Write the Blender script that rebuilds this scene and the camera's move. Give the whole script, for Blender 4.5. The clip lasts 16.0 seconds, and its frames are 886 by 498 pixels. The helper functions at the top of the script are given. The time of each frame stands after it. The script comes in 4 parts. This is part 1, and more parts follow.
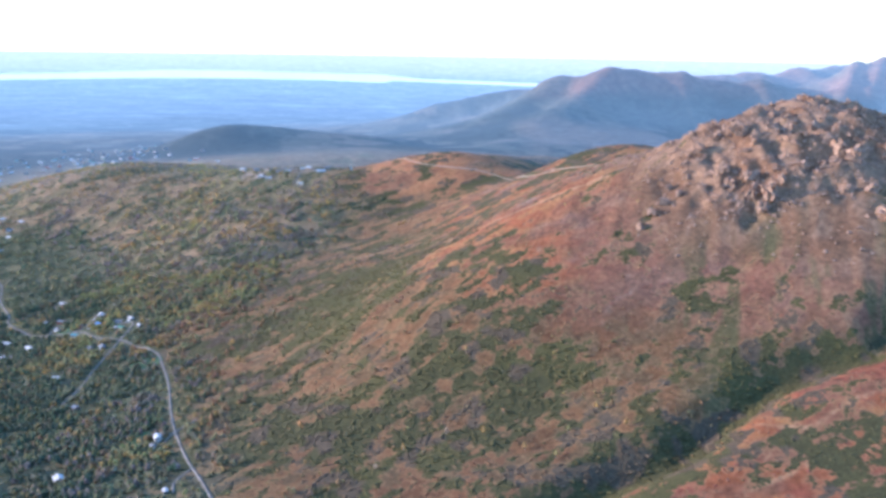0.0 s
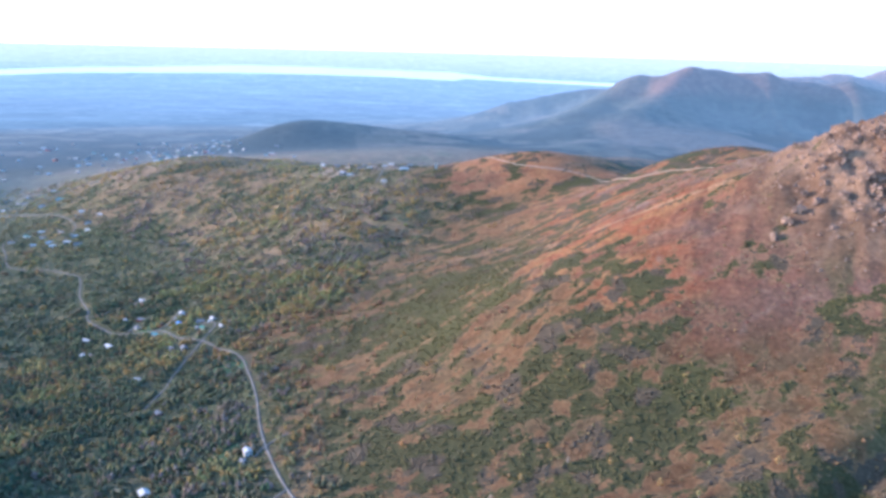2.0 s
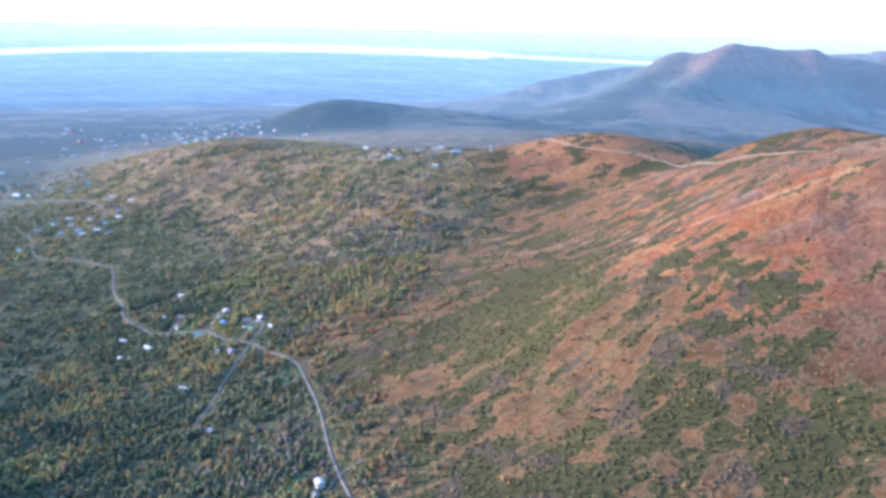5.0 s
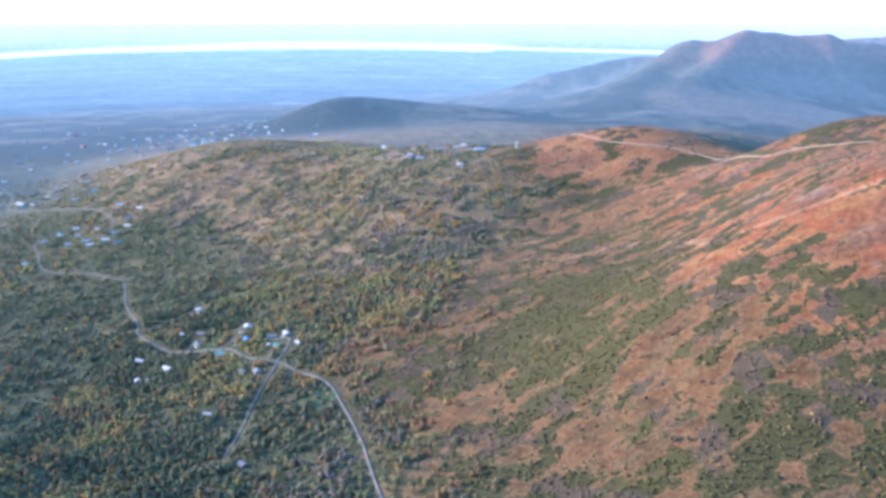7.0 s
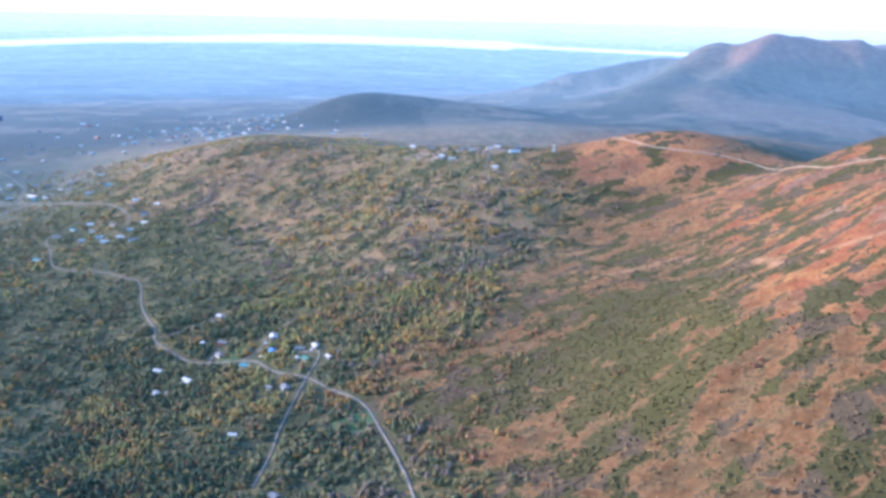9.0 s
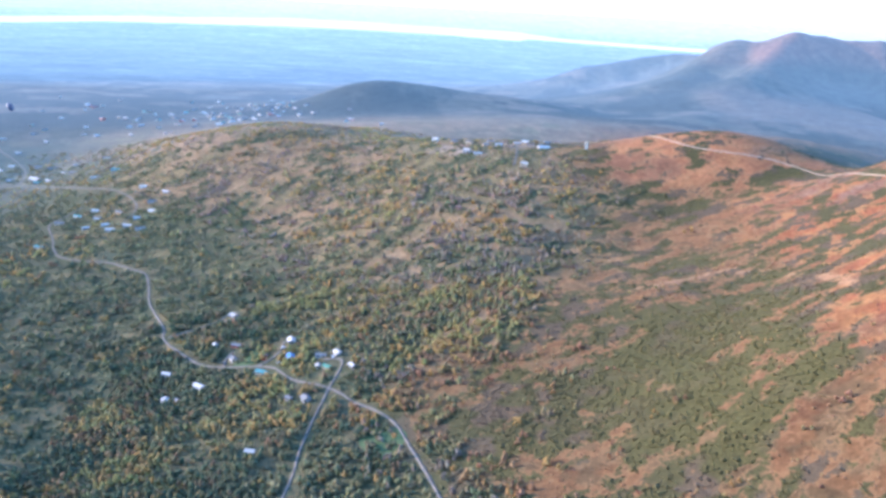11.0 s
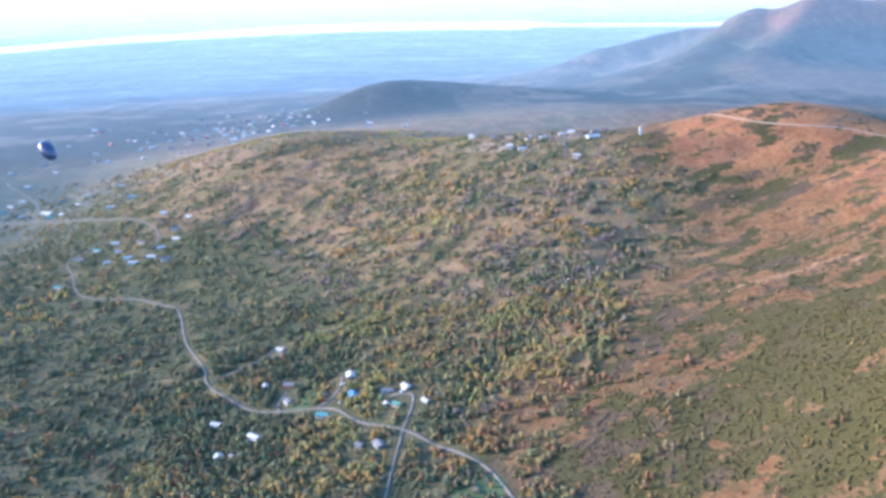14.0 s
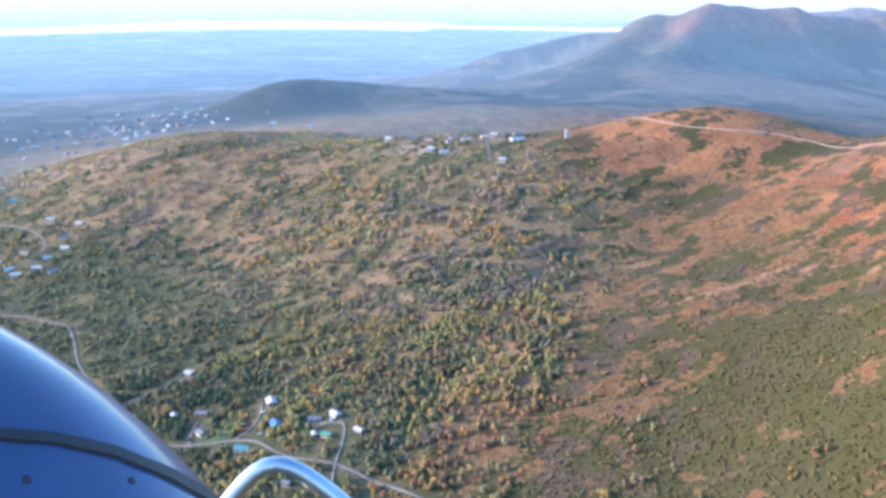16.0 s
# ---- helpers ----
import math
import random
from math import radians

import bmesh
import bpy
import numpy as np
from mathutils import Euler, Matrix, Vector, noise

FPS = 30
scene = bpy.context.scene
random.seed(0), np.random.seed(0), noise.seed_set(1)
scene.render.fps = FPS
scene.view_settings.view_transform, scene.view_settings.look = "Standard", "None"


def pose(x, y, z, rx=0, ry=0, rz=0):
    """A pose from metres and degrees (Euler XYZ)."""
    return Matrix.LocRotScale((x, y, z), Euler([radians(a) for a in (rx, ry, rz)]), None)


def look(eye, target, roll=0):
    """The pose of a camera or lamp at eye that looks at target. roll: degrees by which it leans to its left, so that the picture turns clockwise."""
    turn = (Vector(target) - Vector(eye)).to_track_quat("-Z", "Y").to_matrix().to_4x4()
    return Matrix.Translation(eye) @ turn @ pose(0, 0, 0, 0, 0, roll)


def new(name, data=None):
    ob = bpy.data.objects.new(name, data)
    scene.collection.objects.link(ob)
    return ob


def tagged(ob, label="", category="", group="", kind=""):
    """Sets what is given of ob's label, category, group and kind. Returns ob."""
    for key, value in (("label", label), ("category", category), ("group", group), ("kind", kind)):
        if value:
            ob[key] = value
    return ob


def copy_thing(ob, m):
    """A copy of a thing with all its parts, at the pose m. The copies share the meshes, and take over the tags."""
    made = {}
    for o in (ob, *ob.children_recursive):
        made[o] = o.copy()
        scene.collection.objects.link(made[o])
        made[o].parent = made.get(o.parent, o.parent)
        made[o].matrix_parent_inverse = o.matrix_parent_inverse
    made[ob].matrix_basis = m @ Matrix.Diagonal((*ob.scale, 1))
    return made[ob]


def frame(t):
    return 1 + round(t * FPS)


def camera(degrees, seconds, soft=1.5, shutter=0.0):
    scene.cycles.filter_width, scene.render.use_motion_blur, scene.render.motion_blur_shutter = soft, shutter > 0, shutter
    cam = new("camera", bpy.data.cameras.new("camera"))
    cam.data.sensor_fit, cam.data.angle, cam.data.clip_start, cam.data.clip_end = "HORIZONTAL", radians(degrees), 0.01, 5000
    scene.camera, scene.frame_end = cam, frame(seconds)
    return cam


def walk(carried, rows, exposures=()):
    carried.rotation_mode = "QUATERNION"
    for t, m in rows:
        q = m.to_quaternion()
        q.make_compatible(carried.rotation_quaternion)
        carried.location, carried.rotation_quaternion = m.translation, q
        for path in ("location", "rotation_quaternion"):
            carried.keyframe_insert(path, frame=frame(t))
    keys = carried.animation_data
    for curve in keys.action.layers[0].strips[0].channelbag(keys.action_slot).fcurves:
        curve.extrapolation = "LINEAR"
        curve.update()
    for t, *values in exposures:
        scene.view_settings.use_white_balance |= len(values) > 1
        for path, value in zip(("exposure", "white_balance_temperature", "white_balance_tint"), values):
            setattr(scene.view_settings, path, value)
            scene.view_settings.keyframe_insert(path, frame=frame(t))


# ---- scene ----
# A flight over an autumn mountainside: a valley of houses, a rocky peak, far hills, a plain and the sea.
cam = camera(51.7, 16.0, soft=3.4)
PATH = [  # seconds, x, y, z, yaw, pitch, roll
    (0, 120.09, -219.69, 487.69, -5.33, -12.56, 0.9),
    (0.5, 110.66, -203.47, 485.48, -4.39, -13.27, 1.3),
    (1, 101.16, -187.28, 483, -3.64, -12.7, 0.85),
    (1.5, 91.86, -171.14, 480.47, -2.59, -13.02, 1.39),
    (2, 82.66, -154.95, 478.12, -1.56, -12.67, 1.49),
    (2.5, 73.48, -138.26, 476.58, -1.29, -13.36, 2.06),
    (3, 64.11, -121.77, 475.01, -1.41, -13.57, 2.84),
    (3.5, 54.82, -105.7, 473.11, -1.25, -13.09, 1.64),
    (4, 45.87, -89.58, 471.49, -0.98, -13.22, 1.17),
    (4.5, 37.4, -73.62, 470.06, -0.58, -13.74, 1.51),
    (7, -3.41, 5.71, 464.87, -0.41, -14.3, -0),
    (7.5, -11.73, 21.38, 464.29, -0.72, -14.71, 0.73),
    (8, -20.05, 36.53, 463.35, -0.66, -14.59, 1),
    (8.5, -28.24, 51.67, 462.05, -0.29, -14.38, 1.27),
    (9, -36.19, 66.89, 460.9, -0.02, -14.48, 1.29),
    (11.5, -74.08, 141.5, 453.49, -0.15, -15.22, 3.15),
    (12, -81.55, 155.76, 451.47, -0.17, -15.29, 2.58),
    (12.5, -89.09, 170.4, 450.02, -0.38, -15.3, 1.45),
    (13, -96.77, 185.42, 448.61, 0.19, -15.24, -0.61),
    (13.5, -104.21, 201.04, 447.03, 0.83, -15.45, -1.49),
    (14, -111.21, 215.83, 444.3, 0.65, -15.31, -1.83),
    (14.5, -117.66, 230.98, 442.14, -0.82, -15.27, -0.95),
    (15, -124.26, 245.87, 440.02, -2.18, -15.51, -1.79),
    (15.5, -130.97, 260.81, 438.08, -4.39, -15.91, -1.11),
    (16, -137.51, 275.38, 436.28, -6.2, -15.31, -0.31),
]


def bearing(x, y, z, yaw, pitch, roll):
    return pose(x, y, z, 90 + pitch, 0, yaw) @ pose(0, 0, 0, 0, 0, roll)


walk(cam, [(row[0], bearing(*row[1:])) for row in PATH], [(0.0, 1.95, 4680, 12), (2.0, 1.95, 4680, 12), (3.5, 2.15, 4700, 12), (7.0, 2.15, 4670, 13), (9.0, 2.14, 4690, 13), (12.5, 2.33, 4800, 13), (16.0, 2.21, 4900, 13)])

# ---- light ----
SUN_AZIMUTH, SUN_HEIGHT = -77, 11.5   # degrees from +y towards +x, degrees up
world = bpy.data.worlds.new("sky")
scene.world = world
world.use_nodes = True
wn = world.node_tree.nodes
sky = wn.new("ShaderNodeTexSky")
sky.sky_type, sky.sun_disc = "NISHITA", False
sky.sun_elevation, sky.sun_rotation = radians(SUN_HEIGHT), radians(SUN_AZIMUTH)
sky.altitude, sky.air_density, sky.dust_density, sky.ozone_density = 400, 1.0, 0.6, 1.5
wn["Background"].inputs["Strength"].default_value = 0.15
world.node_tree.links.new(sky.outputs[0], wn["Background"].inputs["Color"])
lamp = bpy.data.lights.new("sun", "SUN")
lamp.energy, lamp.angle, lamp.color = 2.4, radians(0.6), (1.0, 0.66, 0.41)
sun = new("sun", lamp)
sun.matrix_world = look((0, 0, 0), (-math.sin(radians(SUN_AZIMUTH)) * math.cos(radians(SUN_HEIGHT)),
                                    -math.cos(radians(SUN_AZIMUTH)) * math.cos(radians(SUN_HEIGHT)), -math.sin(radians(SUN_HEIGHT))))

# ---- materials ----


class Nodes:
    """A small hand for wiring node materials."""

    def __init__(self, name, rough=0.9, metal=0.0):
        self.m = bpy.data.materials.new(name)
        self.m.use_nodes = True
        self.tree = self.m.node_tree
        self.shader = self.tree.nodes["Principled BSDF"]
        self.shader.inputs["Roughness"].default_value = rough
        self.shader.inputs["Metallic"].default_value = metal

    def node(self, kind, **values):
        n = self.tree.nodes.new(kind)
        for key, value in values.items():
            n.inputs[key].default_value = value
        return n

    def link(self, a, b):
        self.tree.links.new(a, b)

    def mix(self, fac, a, b, blend="MIX"):
        n = self.tree.nodes.new("ShaderNodeMix")
        n.data_type, n.blend_type = "RGBA", blend
        for value, socket in ((fac, n.inputs[0]), (a, n.inputs[6]), (b, n.inputs[7])):
            if isinstance(value, bpy.types.NodeSocket):
                self.link(value, socket)
            else:
                socket.default_value = value
        return n.outputs[2]

    def noise(self, scale, detail=4.0, rough=0.55, vector=None):
        n = self.node("ShaderNodeTexNoise", Scale=scale, Detail=detail, Roughness=rough)
        if vector is None:
            vector = self.node("ShaderNodeTexCoord").outputs["Object"]
        self.link(vector, n.inputs["Vector"])
        return n.outputs["Fac"]

    def ramp(self, fac, *stops):
        n = self.tree.nodes.new("ShaderNodeValToRGB")
        self.link(fac, n.inputs[0])
        while len(n.color_ramp.elements) < len(stops):
            n.color_ramp.elements.new(0.5)
        for e, (at, c) in zip(n.color_ramp.elements, stops):
            e.position = at
            e.color = c if len(c) == 4 else (*c, 1)
        return n.outputs[0]

    def attribute(self, name):
        n = self.tree.nodes.new("ShaderNodeAttribute")
        n.attribute_name = name
        return n

    def bump(self, fac, distance, strength=1.0):
        n = self.node("ShaderNodeBump", Strength=strength, Distance=distance)
        self.link(fac, n.inputs["Height"])
        self.link(n.outputs[0], self.shader.inputs["Normal"])


def grey(v):
    return (v, v, v, 1)


def ground_material():
    k = Nodes("autumn_ground", 0.95)
    k.shader.inputs["Specular IOR Level"].default_value = 0.15
    cover = k.attribute("cover").outputs["Color"]
    fine = k.ramp(k.noise(0.22, 6, 0.65), (0.25, grey(0.55)), (0.75, grey(1.5)))
    broad = k.ramp(k.noise(0.035, 5, 0.6), (0.3, grey(0.75)), (0.7, grey(1.25)))
    colour = k.mix(1.0, k.mix(1.0, cover, fine, "MULTIPLY"), broad, "MULTIPLY")
    ragged = k.node("ShaderNodeMath")                       # shrub mats with ragged rims of tall dry grass
    ragged.operation = "MULTIPLY_ADD"
    k.link(k.noise(0.2, 7, 0.66), ragged.inputs[0])
    ragged.inputs[1].default_value = 0.6
    k.link(k.attribute("mat").outputs["Fac"], ragged.inputs[2])
    over = k.ramp(ragged.outputs[0], (0.0, grey(0)), (0.545, grey(0)), (0.57, grey(1)))
    rim = k.ramp(ragged.outputs[0], (0.0, grey(0)), (0.485, grey(0)), (0.52, grey(0.8)), (0.545, grey(0.8)), (0.56, grey(0)))
    rim_colour = k.mix(0.5, k.mix(1.0, cover, grey(1.5), "MULTIPLY"), (0.25, 0.15, 0.07, 1))
    colour = k.mix(rim, colour, rim_colour)
    leaves = k.ramp(k.noise(0.45, 5, 0.7), (0.3, grey(0.6)), (0.7, grey(1.45)))
    colour = k.mix(over, colour, k.mix(1.0, k.attribute("mat_colour").outputs["Color"], leaves, "MULTIPLY"))
    k.link(colour, k.shader.inputs["Base Color"])
    k.bump(k.noise(0.3, 6, 0.7), 1.2, 0.8)
    # far country is a backdrop; emission paints its haze, growing with distance
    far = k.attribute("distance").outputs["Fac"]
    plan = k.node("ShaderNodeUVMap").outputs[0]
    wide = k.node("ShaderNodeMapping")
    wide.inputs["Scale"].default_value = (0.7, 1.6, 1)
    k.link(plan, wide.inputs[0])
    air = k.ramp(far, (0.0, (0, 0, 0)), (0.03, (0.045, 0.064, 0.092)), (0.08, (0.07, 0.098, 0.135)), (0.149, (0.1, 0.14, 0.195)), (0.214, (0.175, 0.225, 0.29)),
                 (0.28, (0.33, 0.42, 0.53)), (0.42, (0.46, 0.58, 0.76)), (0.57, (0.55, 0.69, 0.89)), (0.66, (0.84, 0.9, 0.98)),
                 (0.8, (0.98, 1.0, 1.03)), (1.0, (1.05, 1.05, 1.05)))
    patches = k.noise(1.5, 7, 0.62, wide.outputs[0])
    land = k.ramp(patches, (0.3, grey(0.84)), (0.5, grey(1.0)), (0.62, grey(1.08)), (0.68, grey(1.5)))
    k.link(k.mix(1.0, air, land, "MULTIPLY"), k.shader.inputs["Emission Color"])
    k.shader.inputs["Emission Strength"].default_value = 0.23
    return k.m


def sea_material():
    k = Nodes("sea", 0.25)
    k.shader.inputs["Base Color"].default_value = (0.25, 0.3, 0.35, 1)
    sea_glare = k.ramp(k.noise(0.004, 4), (0.3, (0.92, 0.95, 0.97)), (0.7, (1, 1, 1)))
    k.link(sea_glare, k.shader.inputs["Emission Color"])      # low sun's glare on the far water, put into the emission
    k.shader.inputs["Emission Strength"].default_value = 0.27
    return k.m


def leaf_material(name):
    k = Nodes(name, 0.85)
    k.shader.inputs["Specular IOR Level"].default_value = 0.2
    tint = k.attribute("tint").outputs["Color"]
    own = k.tree.nodes.new("ShaderNodeNewGeometry").outputs["Random Per Island"]
    colour = k.mix(1.0, tint, k.ramp(own, (0.0, grey(0.8)), (1.0, grey(1.2))), "MULTIPLY")
    k.link(colour, k.shader.inputs["Base Color"])
    return k.m


def plain_material(name, colour, rough=0.8, spread=0.25, scale=1.5, relief=0.0, metal=0.0, coat=0.0):
    k = Nodes(name, rough, metal)
    low, high = [tuple(min(c * f, 1) for c in colour) for f in (1 - spread, 1 + spread)]
    k.link(k.ramp(k.noise(scale, 5, 0.6), (0.3, low), (0.7, high)), k.shader.inputs["Base Color"])
    k.shader.inputs["Coat Weight"].default_value = coat
    if relief:
        k.bump(k.noise(scale * 3, 4), relief)
    return k.m


EARTH, SEA_MAT, LEAF = ground_material(), sea_material(), leaf_material("foliage")
GRAVEL = plain_material("gravel_road", (0.17, 0.15, 0.125), 0.95, 0.3, 0.4)
PATH_DIRT = plain_material("trail_dirt", (0.4, 0.29, 0.2), 0.95, 0.4, 0.4)
ROCK = plain_material("crag_rock", (0.28, 0.18, 0.12), 0.95, 0.5, 0.5, 0.4)
LAWN = plain_material("lawn", (0.062, 0.1, 0.034), 0.95, 0.25, 0.3)
BARK = plain_material("birch_bark", (0.42, 0.38, 0.33), 0.9, 0.4, 3)
GLASS = plain_material("window_glass", (0.03, 0.04, 0.05), 0.1, 0.2, 2)
BRICK = plain_material("chimney_stone", (0.22, 0.18, 0.16), 0.9)
TRIM = plain_material("white_trim", (0.75, 0.75, 0.74), 0.6, 0.08)
WALLS = {n: plain_material(n + "_wall", c, 0.8, 0.12, 0.8) for n, c in dict(
    white=(0.5, 0.49, 0.46), cream=(0.55, 0.46, 0.33), grey=(0.28, 0.29, 0.31), tan=(0.45, 0.36, 0.26), brown=(0.2, 0.13, 0.09),
    red=(0.4, 0.1, 0.07), blue=(0.3, 0.36, 0.42)).items()}
ROOFS = {n: plain_material(n + "_roof", c, 0.85, 0.15, 0.8) for n, c in dict(
    pale=(0.52, 0.49, 0.45), grey=(0.2, 0.195, 0.19), blue=(0.1, 0.22, 0.42), teal=(0.1, 0.26, 0.26), brown=(0.2, 0.15, 0.12),
    green=(0.12, 0.3, 0.2)).items()}

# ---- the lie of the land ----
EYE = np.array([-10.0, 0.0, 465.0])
# broad hills: x, y, height, reach across, reach along, turn in degrees
HILLS = [
    (560, 680, 120, 170, 230, -25), (900, 560, 130, 330, 420, 0), (390, 930, 60, 130, 200, -10),
    # hill at (-440, 410): unseen, added to throw shade on the left valley floor
    (315, 1215, 60, 110, 80, 0), (-20, 1330, 40, 260, 150, 0), (-800, 1000, -75, 330, 480, 0), (-300, 300, -40, 500, 300, 0), (-440, 410, 100, 90, 150, 0), (-1050, 1450, -55, 300, 330, 0),
]
FAR_HILLS = [
    (-230, 1780, 8, 200, 160, 0), (100, 2050, 27, 300, 250, 0), (800, 2550, 48, 420, 400, 0), (-330, 2480, 37, 100, 120, 0),
    (-230, 2520, 40, 100, 120, 0), (-100, 2540, 31, 100, 120, 0), (30, 2540, 15, 110, 120, 0), (170, 2500, 26, 120, 130, 0),
    (320, 2450, -20, 130, 130, 0),
]
# far ranges: how far the flank reaches, then the crest as x, y, height
NEAR_RANGE = [
    (235, [(780, 3300, 290), (843, 3290, 325), (880, 3280, 352), (915, 3280, 344), (982, 3270, 370), (1076, 3270, 389), (1206, 3270, 397), (1277, 3270, 393), (1364, 3270, 377), (1494, 3260, 364), (1672, 3253, 362), (1847, 3255, 347), (2040, 3273, 329)]),   # the long crest
    (200, [(1076, 3270, 387), (988, 3150, 350), (891, 3020, 299), (792, 2880, 246), (698, 2740, 208)]),   # its lit spur
    (230, [(880, 3280, 350), (770, 3130, 291), (653, 2980, 240)]),   # spur under the knob
    (150, [(1364, 3270, 375), (1324, 3100, 299), (1290, 2930, 220)]),   # ribs of the shaded face
    (150, [(1672, 3253, 360), (1635, 3080, 282), (1600, 2930, 222)]),   # ribs of the shaded face
]
FAR_RANGES = [
    (220, [(372, 3714, 204), (478, 3718, 248), (610, 3724, 278), (737, 3705, 303), (862, 3610, 315), (957, 3501, 315)]),   # low shoulder behind
    (260, [(1958, 3468, 334), (2097, 3512, 376), (2232, 3565, 418), (2426, 3657, 448), (2751, 3850, 475), (3260, 4225, 494)]),   # mountain to the east
    (140, [(2232, 3565, 418), (2036, 3272, 361), (1925, 3102, 305)]),   # its ribs
    (140, [(2426, 3657, 448), (2160, 3300, 362), (2031, 3110, 295)]),   # its ribs
    (350, [(1465, 3594, 341), (1570, 3616, 372), (1848, 3698, 395), (1973, 3748, 385), (2121, 3819, 416), (2172, 3845, 408), (2536, 4073, 427), (2847, 4310, 438)]),   # farthest range
]


def hill_sum(x, y, rows):
    z = 0 * x
    for cx, cy, h, a, b, turn in rows:
        c, s = np.cos(np.radians(turn)), np.sin(np.radians(turn))
        u, v = ((x - cx) * c + (y - cy) * s) / a, ((y - cy) * c - (x - cx) * s) / b
        z = z + h * np.exp(-0.5 * (u * u + v * v))
    return z
def ranges(x, y, low):
    """Mountains as rounded crests whose flanks fall off to hollow feet, the highest flank winning."""
    if np.ndim(x) == 0:
        return ranges(np.array([x]), np.array([y]), np.array([low]))[0]
    total = 0 * x
    away = y > 1900
    if not np.any(away):
        return total
    px, py, pl = x[away], y[away], low[away]
    power = 0 * px
    for reach, crest in NEAR_RANGE + FAR_RANGES:
        best = 0 * px
        for (ax, ay, az), (bx, by, bz) in zip(crest, crest[1:]):
            ux, uy = bx - ax, by - ay
            k = np.clip(((px - ax) * ux + (py - ay) * uy) / (ux * ux + uy * uy), 0, 1)
            gap = np.hypot(px - ax - k * ux, py - ay - k * uy)
            soft = 0.28 * reach
            best = np.maximum(best, (az + k * (bz - az) - pl) * np.exp((soft - np.hypot(gap, soft)) / reach))
        power = power + np.maximum(best, 0) ** 8
    total[away] = power ** 0.125 * smooth((py - 1900) / 500)
    return total


def plain(x, y):
    """The lowland: a bench near the hills that falls towards the sea."""
    r = np.hypot(x, y)
    return 208 * np.exp(-np.maximum(r - 1900, 0) / 3200)


def spline(x, y, table, x0, y0, step):
    """A smooth surface through a coarse table of heights, nought outside it."""
    z = 0 * x

    def w(t):
        t = np.abs(t)
        return np.where(t < 1, 2 / 3 - t * t + t ** 3 / 2, np.where(t < 2, (2 - t) ** 3 / 6, 0))
    for j, row in enumerate(table):
        wy = w((y - y0) / step - j)
        for i, value in enumerate(row):
            z = z + value * wy * w((x - x0) / step - i)
    return z


def base(x, y):
    low = plain(x, y)
    return low + hill_sum(x, y, HILLS) + hill_sum(x, y, FAR_HILLS) + ranges(x, y, low)


RELIEF = [  # heights added every 165 m, from the south-west corner eastwards
    [-5, -8, -7, -2, 6, 14, 18, 4, -5, -4],
    [-10, -17, -18, -11, 3, 10, -2, -15, -8, -4],
    [-15, -28, -36, -30, -9, 30, 35, 17, 9, -2],
    [-18, -36, -52, -46, -14, 21, 35, 17, 17, 3],
    [-19, -37, -52, -34, 8, 11, 8, 10, 9, 5],
    [-18, -32, -37, -15, 27, 21, 13, 37, 19, 6],
    [-12, -28, -39, -15, 38, 39, 22, 5, 2, -1],
    [1, 28, 51, 38, 31, 34, 83, 33, -8, -13],
    [6, 56, 79, 29, 5, 19, 79, 61, 10, -18],
    [4, 17, 21, 20, -6, -37, -16, 59, 33, -10],
]
CREST_RELIEF = [  # the same every 80 m for the peak, the saddle and the red dome
    [2, 16, 22, 7, -10, -4, 0, 0],
    [5, 27, 21, 2, 1, 9, 7, 0],
    [13, 32, 25, 14, 10, 24, 22, 1],
    [3, 13, 16, 13, -5, -5, 19, 5],
    [3, -3, -2, -2, -10, -15, 0, 2],
    [9, 0, -6, -14, -28, -16, -7, -2],
    [-8, 0, 4, 1, 2, 11, -5, -4],
    [-4, 1, 5, 9, 28, 45, 9, -1],
    [-1, -7, -13, -23, -11, 20, 13, 4],
    [2, 1, -3, -28, -34, -8, 4, 4],
    [-2, 11, 1, -10, -16, -11, -2, 1],
    [-8, 3, 1, -2, -5, -6, -3, -1],
]


def smooth(t):
    t = np.clip(t, 0, 1)
    return t * t * (3 - 2 * t)


def waves(x, y, size, seed, octaves=4, ridged=False):
    """Soft random relief between -1 and 1, of that size in metres, from a hashed lattice."""
    total, weight, amp = 0 * x, 0.0, 1.0
    for k in range(octaves):
        u, v = x / size * 2 ** k + seed * 17.3, y / size * 2 ** k - seed * 9.1
        i, j = np.floor(u), np.floor(v)
        a, b = u - i, v - j
        a, b = a * a * (3 - 2 * a), b * b * (3 - 2 * b)

        def corner(p, q):
            h = np.sin(p * 127.1 + q * 311.7 + seed * 74.7 + k * 19.9) * 43758.5453
            return (h - np.floor(h)) * 2 - 1
        n = (corner(i, j) * (1 - a) + corner(i + 1, j) * a) * (1 - b) + (corner(i, j + 1) * (1 - a) + corner(i + 1, j + 1) * a) * b
        if ridged:
            n = 1 - 2 * np.abs(n)
        total, weight, amp = total + n * amp, weight + amp, amp * 0.5
    return total / weight


GULLY = [(215, 262), (250, 280), (285, 298), (319, 305), (357, 332), (408, 360), (448, 370), (484, 370), (590, 440), (680, 450)]
BROOK = [(-185, 624), (-110, 799), (-60, 871), (19, 981), (103, 1075)]   # the dark line of a brook in the woods


def line_gap(x, y, line):
    """How far each place lies from a line of plan points."""
    best = np.full(np.shape(x), 1e9)
    for (ax, ay), (bx, by) in zip(line, line[1:]):
        ux, uy = bx - ax, by - ay
        k = np.clip(((x - ax) * ux + (y - ay) * uy) / (ux * ux + uy * uy), 0, 1)
        best = np.minimum(best, np.hypot(x - ax - k * ux, y - ay - k * uy))
    return best


